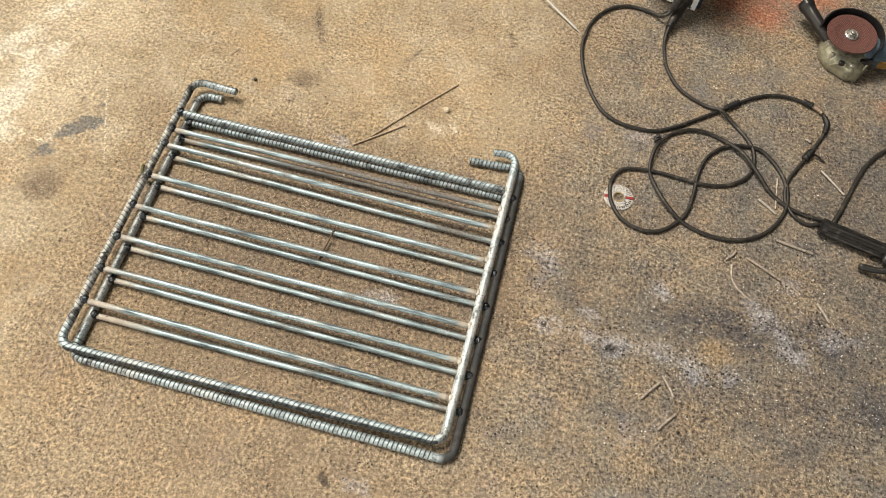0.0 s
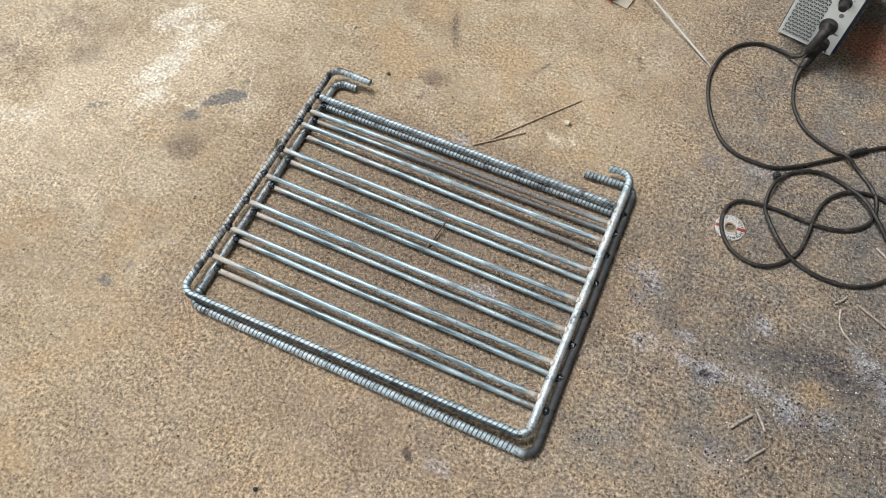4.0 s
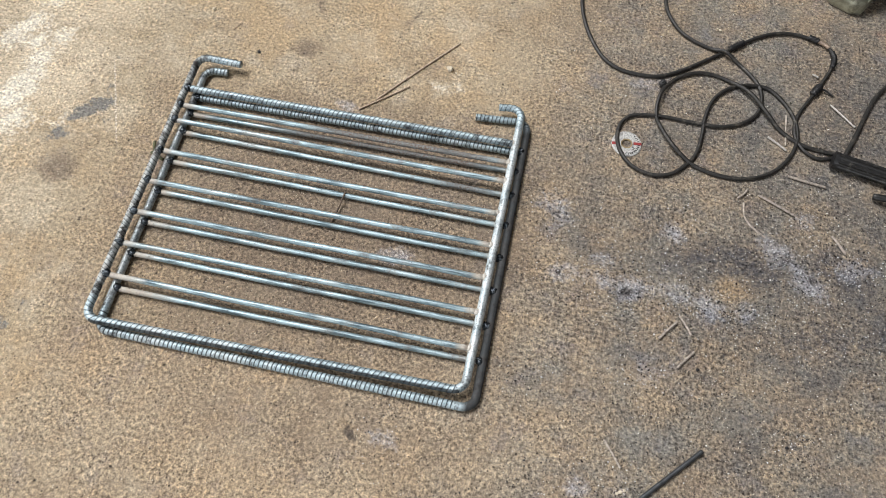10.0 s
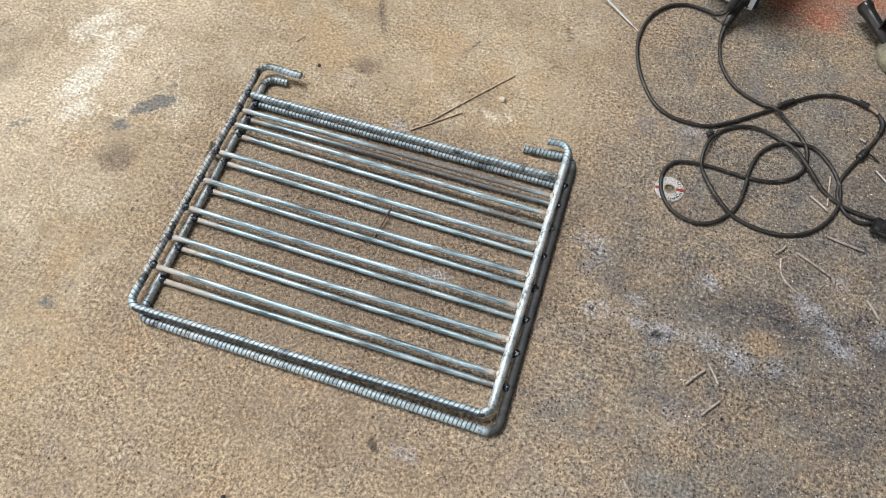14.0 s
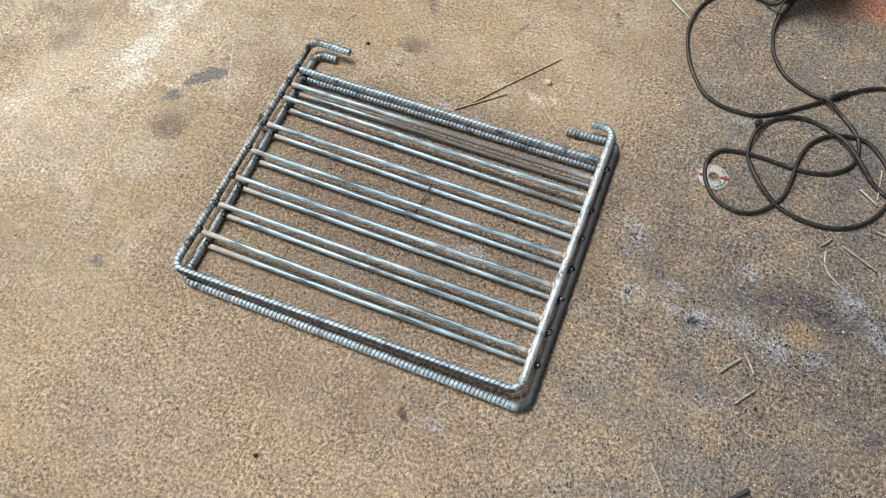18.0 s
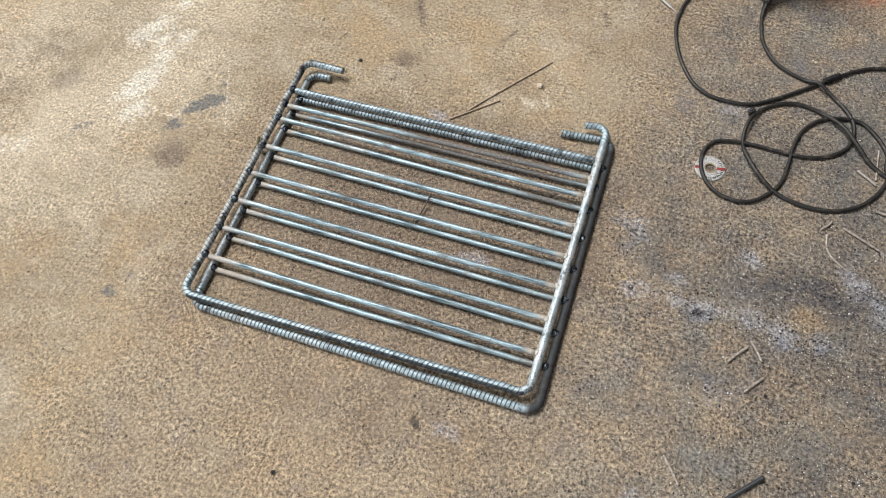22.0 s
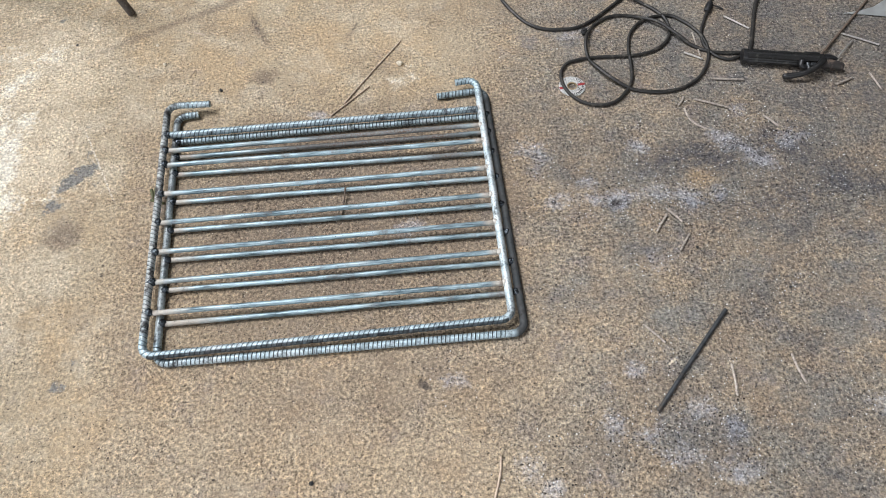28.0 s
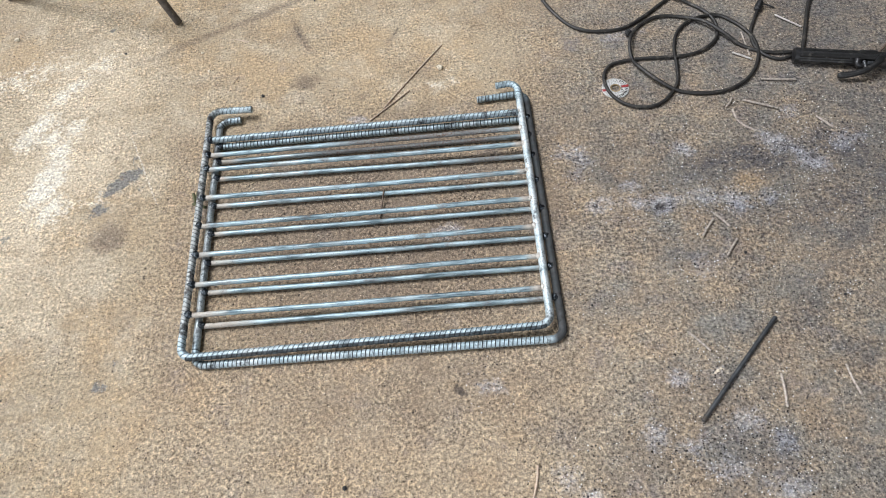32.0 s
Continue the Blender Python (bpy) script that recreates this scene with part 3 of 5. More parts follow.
STAINS = {
    "skin": [(-0.30, 0.42, 0.22, 0.16, 60, 0.8), (-0.30, 0.15, 0.2, 0.12, 70, 0.5), (-0.40, 0.28, 0.20, 0.13, 60, 0.9), (-0.34, 0.50, 0.18, 0.10, 70, 0.6), (-0.52, 0.10, 0.15, 0.2, 20, 0.7), (-0.60, 0.45, 0.18, 0.25, 0, 0.6), (-0.28, 0.66, 0.22, 0.14, 25, 0.75), (-0.25, 0.85, 0.2, 0.1, 0, 0.5)],
    "pale": [(-0.314, 0.405, 0.065, 0.034, 62, 1.0), (-0.284, 0.350, 0.03, 0.02, 40, 0.9), (-0.36, 0.54, 0.06, 0.03, 60, 0.9), (-0.208, 0.345, 0.035, 0.012, 60, 0.6), (-0.30, 0.46, 0.07, 0.03, 80, 0.8), (-0.31, 0.65, 0.05, 0.025, 40, 0.7), (-0.27, 0.33, 0.06, 0.025, 15, 0.7), (-0.25, 0.72, 0.05, 0.03, 20, 0.6), (-0.42, 0.70, 0.12, 0.05, 20, 0.5), (-0.30, 0.54, 0.05, 0.03, 20, 0.7), (-0.5, 0.2, 0.06, 0.03, 30, 0.5), (0.466, 0.564, 0.04, 0.02, 0, 0.4)],
    "brown": [(0.70, 0.93, 0.42, 0.28, 0, 0.36), (0.40, -0.09, 0.30, 0.09, 0, 0.5), (-0.179, 0.264, 0.04, 0.032, 0, 0.9), (0.178, 0.609, 0.03, 0.02, 40, 0.7), (0.185, 0.73, 0.09, 0.010, -66, 0.75), (0.365, 0.70, 0.03, 0.012, 60, 0.6), (-0.467, 0.372, 0.05, 0.03, 10, 0.8), (-0.573, 0.43, 0.10, 0.05, 10, 0.9), (-0.614, 0.325, 0.08, 0.03, 0, 0.8), (-0.166, 0.254, 0.03, 0.02, 0, 0.9), (-0.361, 0.51, 0.03, 0.015, 0, 0.7), (-0.224, 0.398, 0.03, 0.01, 50, 0.6), (0.181, 0.595, 0.018, 0.016, 0, 0.9), (0.308, 0.547, 0.015, 0.015, 0, 0.6), (0.32, 0.24, 0.30, 0.24, 0, 0.95), (0.30, 0.42, 0.30, 0.05, 0, 0.8)],
    "soot": [(0.976, 0.30, 0.14, 0.05, 0, 0.75), (1.08, 0.295, 0.12, 0.06, -10, 0.85), (1.21, 0.246, 0.16, 0.14, 0, 0.75), (1.10, 0.16, 0.16, 0.10, 0, 0.6), (0.585, -0.177, 0.05, 0.035, 0, 0.45), (1.100, -0.226, 0.06, 0.06, 20, 0.6), (1.31, 0.208, 0.09, 0.04, -15, 0.8), (1.003, -0.332, 0.04, 0.03, 0, 0.6), (1.077, -0.088, 0.05, 0.03, 0, 0.6), (1.02, -0.015, 0.06, 0.04, 0, 0.5), (1.036, -0.32, 0.08, 0.04, 0, 0.6)],
    "deep": [(0.967, 0.302, 0.06, 0.022, 10, 0.7), (1.025, 0.302, 0.06, 0.026, -20, 0.85), (1.166, 0.345, 0.03, 0.02, 30, 0.75), (1.205, 0.310, 0.035, 0.035, 20, 0.8), (1.25, 0.215, 0.05, 0.04, 0, 0.75), (1.15, 0.19, 0.06, 0.03, 0, 0.6), (1.12, 0.295, 0.06, 0.02, -40, 0.6), (0.835, 0.215, 0.03, 0.016, 0, 0.6), (0.96, 0.205, 0.03, 0.012, 0, 0.6), (1.028, 0.205, 0.015, 0.015, 0, 0.6), (0.921, -0.225, 0.022, 0.016, 20, 0.95), (0.784, -0.226, 0.02, 0.014, 0, 0.6), (1.334, 0.19, 0.05, 0.02, -20, 0.7), (1.162, 0.323, 0.04, 0.025, 0, 0.7), (0.699, 0.338, 0.03, 0.02, 0, 0.4)],
    "ash": [(0.697, 0.341, 0.030, 0.030, 0, 0.75), (0.898, 0.336, 0.022, 0.022, 0, 0.7), (0.725, 0.227, 0.030, 0.016, 10, 0.8), (0.837, 0.222, 0.024, 0.020, 0, 0.85), (0.784, 0.226, 0.030, 0.016, 0, 0.6), (1.078, 0.331, 0.032, 0.022, -40, 0.9), (1.099, 0.312, 0.03, 0.014, -45, 0.8), (1.127, 0.279, 0.032, 0.022, -40, 0.9), (1.203, 0.324, 0.03, 0.016, 10, 0.7), (1.119, 0.404, 0.02, 0.02, 0, 0.45), (0.789, 0.261, 0.02, 0.015, 0, 0.6), (0.896, 0.218, 0.03, 0.015, 0, 0.55), (0.906, 0.223, 0.045, 0.02, 0, 0.6), (0.964, 0.216, 0.03, 0.02, 0, 0.7), (1.023, 0.214, 0.02, 0.015, 0, 0.7), (0.872, 0.075, 0.02, 0.02, 0, 0.45)],
    "ash_near": [(0.302, 0.485, 0.022, 0.013, -20, 0.95), (0.449, 0.202, 0.03, 0.014, 0, 0.75), (0.851, 0.655, 0.06, 0.02, 5, 0.5), (0.784, -0.106, 0.018, 0.014, 60, 0.6), (0.873, -0.183, 0.025, 0.02, 0, 0.6), (0.918, -0.224, 0.02, 0.018, 0, 0.7), (0.729, -0.197, 0.016, 0.022, 0, 0.7), (0.78, -0.219, 0.03, 0.02, 0, 0.5), (0.583, -0.241, 0.02, 0.02, 0, 0.5), (0.615, -0.281, 0.018, 0.02, 0, 0.85), (0.899, -0.283, 0.04, 0.02, 0, 0.55)],
    "dark": [(-0.160, 0.402, 0.036, 0.017, 40, 0.9), (-0.184, 0.372, 0.022, 0.012, 45, 0.8), (-0.207, 0.322, 0.030, 0.018, 50, 0.85), (-0.149, 0.440, 0.022, 0.012, 60, 0.6), (-0.156, 0.507, 0.03, 0.01, 60, 0.4), (-0.134, 0.374, 0.010, 0.007, 0, 0.7), (-0.37, 0.265, 0.05, 0.02, 60, 0.55), (-0.139, -0.03, 0.014, 0.012, 0, 0.8), (-0.115, 0.009, 0.012, 0.008, 0, 0.6), (-0.247, 0.823, 0.010, 0.006, 30, 1.0), (-0.214, 0.876, 0.02, 0.006, -40, 0.6)],
    "black": [(0.445, -0.098, 0.016, 0.008, -60, 0.9), (0.697, 0.335, 0.014, 0.008, 0, 0.8), (0.718, 0.226, 0.007, 0.006, 0, 0.9), (0.832, 0.218, 0.014, 0.007, 0, 0.8), (1.09, 0.32, 0.02, 0.01, 0, 0.7), (0.862, 0.648, 0.012, 0.009, 20, 0.8), (0.168, 0.765, 0.055, 0.006, -68, 0.5), (0.20, 0.67, 0.05, 0.005, -72, 0.4), (0.551, 0.816, 0.03, 0.008, -50, 0.5), (1.13, 0.29, 0.012, 0.01, 0, 0.8), (-0.19, 0.44, 0.02, 0.003, 60, 0.7), (0.99, 0.136, 0.012, 0.008, 0, 0.6), (0.378, 0.729, 0.02, 0.008, 60, 0.5)],
    "rust": [(1.003, 0.245, 0.035, 0.025, 0, 0.9), (0.44, -0.09, 0.02, 0.015, 0, 0.7), (0.98, -0.19, 0.05, 0.03, 0, 0.5), (-0.05, 0.75, 0.1, 0.06, 20, 0.4), (-0.2, 0.62, 0.04, 0.02, 20, 0.4)],
    "red": [(1.05, 1.03, 0.06, 0.045, 40, 0.95), (1.02, 1.09, 0.10, 0.06, 20, 0.95), (1.12, 1.12, 0.10, 0.05, 0, 0.8), (0.99, 0.99, 0.03, 0.03, 0, 0.5), (1.32, 0.85, 0.05, 0.03, 0, 0.4)],
}
STAINS["soot"] += [(1.34, 0.55, 0.32, 0.34, 0, 0.78), (0.95, 0.34, 0.42, 0.25, 0, 0.30), (1.10, 0.05, 0.36, 0.25, 0, 0.28), (0.85, -0.22, 0.22, 0.12, 0, 0.35), (1.04, 0.60, 0.24, 0.2, 0, 0.55), (1.17, 0.22, 0.16, 0.07, 0, 0.6)]
STAINS["ash_near"] += [(0.821, -0.254, 0.03, 0.02, 0, 0.5), (1.156, -0.205, 0.025, 0.02, 0, 0.5), (0.690, 0.040, 0.016, 0.006, 0, 0.1), (0.863, 0.073, 0.012, 0.006, 0, 0.1), (1.085, 0.006, 0.012, 0.008, 0, 0.1), (0.848, -0.103, 0.008, 0.004, 0, 1.0), (0.49, -0.095, 0.014, 0.022, 70, 0.6)]
STREAK = ((-0.321, 0.649), (0.26, 0.90))  # a faint dark scuff drawn across the far floor


def build_floor():
    n, lo, hi = 420, np.array([-1.0, -0.75]), np.array([2.0, 2.0])
    fine_x, fine_y = np.linspace(lo[0], hi[0], n), np.linspace(lo[1], hi[1], n)
    xs = np.r_[-2.6, -1.6, fine_x, 2.3, 2.6]
    ys = np.r_[-2.925, -1.6, fine_y, 2.6, 3.6]
    x, y = np.meshgrid(xs, ys, indexing="ij")
    z = np.zeros_like(x)
    rows, cols = x.shape
    i, k = np.meshgrid(np.arange(rows - 1), np.arange(cols - 1), indexing="ij")
    faces = np.stack([i * cols + k, (i + 1) * cols + k, (i + 1) * cols + k + 1, i * cols + k + 1], -1).reshape(-1, 4)
    me = mesh_of("floor", np.stack([x, y, z], -1).reshape(-1, 3).tolist(), faces.tolist())
    rough = np.array([noise.noise((a * 14, b * 14, 3.0)) + 0.6 * noise.noise((a * 41, b * 41, 9.0)) for a, b in zip(x.ravel(), y.ravel())]).reshape(x.shape)
    wx = np.array([noise.noise((a * 9, b * 9, 21.0)) for a, b in zip(x.ravel(), y.ravel())]).reshape(x.shape) * 0.05
    kinds = {k: v for k, v in STAINS.items() if k != "ash_near"}
    for name, spots in kinds.items():
        spots = spots + (STAINS["ash_near"] if name == "ash" else [])
        v = spread(x + wx * 0.3, y + rough * 0.012, spots) * np.clip(1 + 0.35 * rough, 0, 1.3)
        if name == "brown":
            (ax, ay), (bx, by) = STREAK
            along = ((x - ax) * (bx - ax) + (y - ay) * (by - ay)) / ((bx - ax) ** 2 + (by - ay) ** 2)
            off = np.hypot(x - ax - np.clip(along, 0, 1) * (bx - ax), y - ay - np.clip(along, 0, 1) * (by - ay))
            v = np.maximum(v, 0.66 * np.clip(1.4 - (off + 0.005 * rough) / 0.012, 0, 1))
        me.attributes.new(name, "FLOAT", "POINT").data.foreach_set("value", np.clip(v, 0, 1).ravel().astype(np.float32))
    west = np.clip((0.03 - x + 0.05 * rough) / 0.16, 0, 1)
    north = np.clip((y - 0.40 + 0.05 * rough) / 0.16, 0, 1) * np.clip((0.82 - x) / 0.3, 0, 1)
    inside = 0.45 * np.clip((y + 0.02) / 0.04, 0, 1) * np.clip((0.56 - x) / 0.12, 0, 1)
    south = 0.45 * np.clip((0.01 - y) / 0.06, 0, 1) * np.clip((0.95 - x + 0.1 * rough) / 0.4, 0, 1)
    v = np.clip(np.maximum(np.maximum(west, north), np.maximum(south, inside)), 0, 1)
    me.attributes.new("smooth", "FLOAT", "POINT").data.foreach_set("value", v.ravel().astype(np.float32))
    me.attributes.new("greyed", "FLOAT", "POINT").data.foreach_set("value", np.clip((x - 0.47 + 0.08 * rough + 3.5 * wx) / 0.36, 0, 1).ravel().astype(np.float32))
    tagged(add("floor", me, FLOOR), "worn tan concrete workshop floor with soot and ash stains", "floor", kind="structure")


build_floor()


def slab(name, size, at, material, label, category):
    ob = part(name, box(*size, at), material, None)
    return tagged(ob, label, category, kind="structure")


# walls out of view, added to darken the horizon and the steel's reflections
slab("unseen_wall_east", (0.15, 6.6, 2.6), (2.675, 0.3, 1.3), WALL, "unseen dark wall added to block low sky light", "wall")
slab("unseen_wall_north", (5.2, 0.15, 2.6), (0.0, 3.525, 1.3), WALL, "unseen dark wall added to block low sky light", "wall")
slab("unseen_wall_west_1", (0.15, 1.2, 2.6), (-1.975, 2.85, 1.3), WALL, "unseen dark wall added beside the west fill lamp", "wall")
slab("unseen_wall_west_2", (0.15, 1.8, 2.6), (-1.975, -1.95, 1.3), WALL, "unseen dark wall added beside the west fill lamp", "wall")
slab("unseen_wall_west_3", (0.15, 3.3, 0.40), (-1.975, 0.60, 2.40), WALL, "unseen dark lintel added over the west fill lamp", "wall")
slab("unseen_wall_south_1", (0.6, 0.15, 2.6), (2.30, -2.925, 1.3), WALL, "unseen dark wall added beside the south fill lamp", "wall")
slab("unseen_wall_south_2", (0.6, 0.15, 2.6), (-2.30, -2.925, 1.3), WALL, "unseen dark wall added beside the south fill lamp", "wall")
slab("unseen_wall_south_3", (4.0, 0.15, 0.35), (0.0, -2.925, 2.425), WALL, "unseen dark lintel added over the south fill lamp", "wall")
# roof out of view, added to hold back sky light on the right
slab("ceiling", (2.20, 6.9, 0.05), (1.70, 0.3, 2.63), ROOF, "unseen zinc sheet roof added to shade the right side", "ceiling")
slab("ground", (400, 400, 0.2), (0, 0, -0.104), EARTH, "packed earth yard round the shed", "ground")


# ---- welded grates ----
R = 0.0068
PITCH = 0.0082


def ribs_at(s, a, pitch, skew):
    """How far a spot of a deformed bar belongs to its long ribs and to its slanted cross ribs, and where it lies in the rib's step."""
    long_rib = np.exp(-((np.sin(a) / 0.13) ** 2))
    ph = (s / pitch + np.where(np.sin(a) > 0, 1, -1) * np.cos(a) * skew) % 1.0
    wave = np.abs(ph - 0.5) * 2
    cross = np.clip((0.24 - wave) / 0.16, 0, 1)
    cross = cross * cross * (3 - 2 * cross) * np.clip(np.abs(np.sin(a)) * 2.6 - 0.2, 0, 1)
    return long_rib, cross, ph


def ribbed(s, a, plain_at=None, pitch=PITCH, skew=0.42):
    """The radius of a deformed bar; plain_at(s) is 1 where the smooth flank lies uppermost."""
    long_rib, cross, _ = ribs_at(s, a, pitch, skew)
    keep = 1.0 if plain_at is None else 1 - plain_at(s)
    return R - 0.0004 + 0.0007 * np.maximum(0.8 * long_rib, cross * keep) + 0.0005 * (1 - keep) * np.exp(-((np.cos(a) / 0.16) ** 2))


def shade_marked(me, line, sides, plain_at=None, flank=0.4, pitch=PITCH, skew=0.42, width=0.075):
    """Marks the rib creases, painted as groove shade, and the near lower flank of crosswise bars, dark scale widened to
    paint in shade.
    """
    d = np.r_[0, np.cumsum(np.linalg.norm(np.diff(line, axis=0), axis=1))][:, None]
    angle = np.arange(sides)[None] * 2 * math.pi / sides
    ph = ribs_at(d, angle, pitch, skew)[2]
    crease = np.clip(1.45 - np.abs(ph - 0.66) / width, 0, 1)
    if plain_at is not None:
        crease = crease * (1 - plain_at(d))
    # near side of crosswise bars only, darkened where their shade would lie
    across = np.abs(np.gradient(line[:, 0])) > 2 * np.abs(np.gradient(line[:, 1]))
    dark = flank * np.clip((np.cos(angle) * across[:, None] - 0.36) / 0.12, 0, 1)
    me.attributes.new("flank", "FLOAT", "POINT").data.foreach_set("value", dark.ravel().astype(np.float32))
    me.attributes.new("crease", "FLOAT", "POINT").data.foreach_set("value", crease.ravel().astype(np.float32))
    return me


def lump(at, size, seed):
    """An uneven bead of weld metal."""
    bm = bmesh.new()
    bmesh.ops.create_icosphere(bm, subdivisions=3, radius=1.0)
    for v in bm.verts:
        d = 1 + 0.20 * noise.noise(v.co * 1.7 + Vector((seed * 3.1, seed, 0))) + 0.34 * noise.noise(v.co * 3.3 + Vector((0, seed, seed))) + 0.14 * noise.noise(v.co * 7.1 + Vector((seed, 0, seed)))
        v.co = Vector((v.co.x * size[0] * d, v.co.y * size[1] * d, v.co.z * size[2] * d)) + Vector(at)
    return bm


def grate(label, outline, z, left, right, radius, heats, rusty, scorch):
    g = thing("steel_grate", label, "grate", group="stacked grates")
    path = rounded([(x, y, z) for x, y in outline], 0.020, 0.0006)
    dist = np.r_[0, np.cumsum(np.linalg.norm(np.diff(path, axis=0), axis=1))]
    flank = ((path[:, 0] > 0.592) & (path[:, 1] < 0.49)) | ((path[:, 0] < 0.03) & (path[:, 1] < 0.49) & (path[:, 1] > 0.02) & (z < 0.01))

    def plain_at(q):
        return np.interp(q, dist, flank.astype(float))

    on_top = z > 0.01
    pitch, skew, width = (PITCH, 0.42, 0.080) if on_top else (0.0070, 0.14, 0.115)
    v, f = sweep(path, 20, lambda q, a: ribbed(q, a, plain_at, pitch, skew))
    me = shade_marked(mesh_of("frame", v, f), path, 20, plain_at, 1.0 if on_top else 0.0, pitch, skew, width)
    brown = np.clip((v[:, 0] - 0.597) / 0.012, 0, 1) * np.clip((0.53 - v[:, 1]) / 0.05, 0, 1) * (1.0 if z < 0.01 else 0.0)
    me.attributes.new("brown", "FLOAT", "POINT").data.foreach_set("value", brown.astype(np.float32))
    hot = np.zeros(len(v))
    for x_side, ys, k in ((outline[1][0], left, 0.5), (outline[4][0], right, 0.8)):
        for y in ys:
            hot = np.maximum(hot, k * np.clip(1.3 - np.hypot((v[:, 0] - x_side) * 0.6, v[:, 1] - y) / scorch, 0, 1))
    me.attributes.new("heated", "FLOAT", "POINT").data.foreach_set("value", hot.astype(np.float32))
    dusty = np.clip((0.04 - v[:, 0]) / 0.03, 0, 1) * np.clip((v[:, 1] - 0.03) / 0.05, 0, 1) * 0.55
    me.attributes.new("dusty", "FLOAT", "POINT").data.foreach_set("value", dusty.astype(np.float32))
    add("frame", me, REBAR, g, "bent ribbed bar with hooked ends")
    (_, tl, bl, br, tr, _) = outline

    def side(a, b, y):
        return a[0] + (b[0] - a[0]) * (y - a[1]) / (b[1] - a[1])

    for n, (yl, yr) in enumerate(zip(left, right)):
        xl, xr = side(bl, tl, yl) + R * 0.8, side(br, tr, yr) - R * 0.8
        line = even(np.array([(xl, yl, z), (xr, yr, z)]), 0.0006 if n == 0 else 0.012)
        if n:
            line[:, 2] += 0.0006 * np.sin(np.linspace(0, 5 + n, len(line)))
        v, f = sweep(line, 20 if n == 0 else 18, (lambda s, a: ribbed(s, a, None, pitch, skew)) if n == 0 else (lambda s, a: radius))
        me = mesh_of("cross_bar" if n == 0 else "bar", v, f)
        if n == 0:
            shade_marked(me, line, 20, None, 0.45 if on_top else 0.0, pitch, skew, width)
        if n:
            d = v[:, 0]
            reach = heats[0] * (1.0, 0.6, 0.8, 0.7, 1.1, 0.9, 2.2)[n - 1]
            heat = np.clip(1.9 - (d - xl) / reach, 0, 1) + np.clip(1.9 - (xr - d) / heats[1], 0, 1)
            me.attributes.new("heated", "FLOAT", "POINT").data.foreach_set("value", np.clip(heat, 0, 1).astype(np.float32))
            if n in rusty:
                rr = np.clip((d - rusty[n][0]) / 0.08, 0, 1) * np.clip((rusty[n][1] - d) / 0.08, 0, 1)
                me.attributes.new("rusty", "FLOAT", "POINT").data.foreach_set("value", rr.astype(np.float32))
        add("cross_bar" if n == 0 else "bar", me, REBAR if n == 0 else BAR, g)
        for k, (x, y, w) in enumerate(((xl, yl, 1), (xr, yr, -1))):
            sz = (0.0074, 0.0070, 0.0056) if n else (0.0082, 0.0082, 0.0058)
            if k and z > 0.01:
                sz = (0.0050, 0.0062, 0.0044)
            part("weld_bead", lump((x - 0.0005 * w, y + 0.0005 * ((n * 7 + k * 3) % 5 - 2), z + (0.0018 if k and z > 0.01 else 0.0026)), sz, n * 2 + k + z * 1000), SCALE if k and z > 0.01 else WELD, g, smooth=True)
    return g


TOP_OUTLINE = [(0.085, 0.526), (0.003, 0.530), (-0.003, -0.003), (0.601, -0.006), (0.614, 0.528), (0.571, 0.523)]
LOW_OUTLINE = [(0.060, 0.512), (0.019, 0.511), (0.017, -0.013), (0.620, -0.027), (0.628, 0.508), (0.532, 0.503)]
grate("rusty blue-grey welded rebar grate lying on another grate", TOP_OUTLINE, 0.0199, (0.455, 0.417, 0.383, 0.317, 0.254, 0.193, 0.133, 0.074), (0.449, 0.409, 0.370, 0.305, 0.244, 0.184, 0.124, 0.062), 0.0046, (0.017, 0.013), {1: (0.22, 0.62)}, 0.030)
grate("blue-grey welded rebar grate lying flat on the concrete floor", LOW_OUTLINE, 0.0069, (0.447, 0.409, 0.368, 0.305, 0.243, 0.182, 0.122, 0.058), (0.441, 0.400, 0.350, 0.290, 0.229, 0.168, 0.108, 0.048), 0.0046, (0.026, 0.014), {1: (0.16, 0.62), 2: (0.45, 0.62)}, 0.012)

# ---- cables ----
CABLE_R = 0.0036


def laid(points, rise=()):
    """Points on the floor for a cable, lifted at those indexes."""
    z = np.full(len(points), CABLE_R)
    for i, h in rise:
        z[i] += h
    return [(x, y, q) for (x, y), q in zip(points, z)]


LEAD_A = [(0.851, 0.978), (0.837, 0.965), (0.816, 0.966), (0.791, 0.971), (0.767, 0.97), (0.738, 0.956), (0.711, 0.925), (0.696, 0.886), (0.691, 0.84), (0.695, 0.804), (0.707, 0.761), (0.726, 0.72), (0.75, 0.686), (0.779, 0.668), (0.813, 0.662), (0.851, 0.664), (0.888, 0.682), (0.93, 0.713), (0.973, 0.747), (1.001, 0.77), (1.034, 0.796), (1.073, 0.815), (1.112, 0.819), (1.148, 0.81)]
LEAD_A_END = [(1.148, 0.81), (1.17, 0.798), (1.179, 0.779), (1.173, 0.744), (1.154, 0.705), (1.144, 0.685), (1.126, 0.654), (1.11, 0.623), (1.104, 0.598), (1.105, 0.572), (1.119, 0.547), (1.145, 0.534), (1.176, 0.543)]
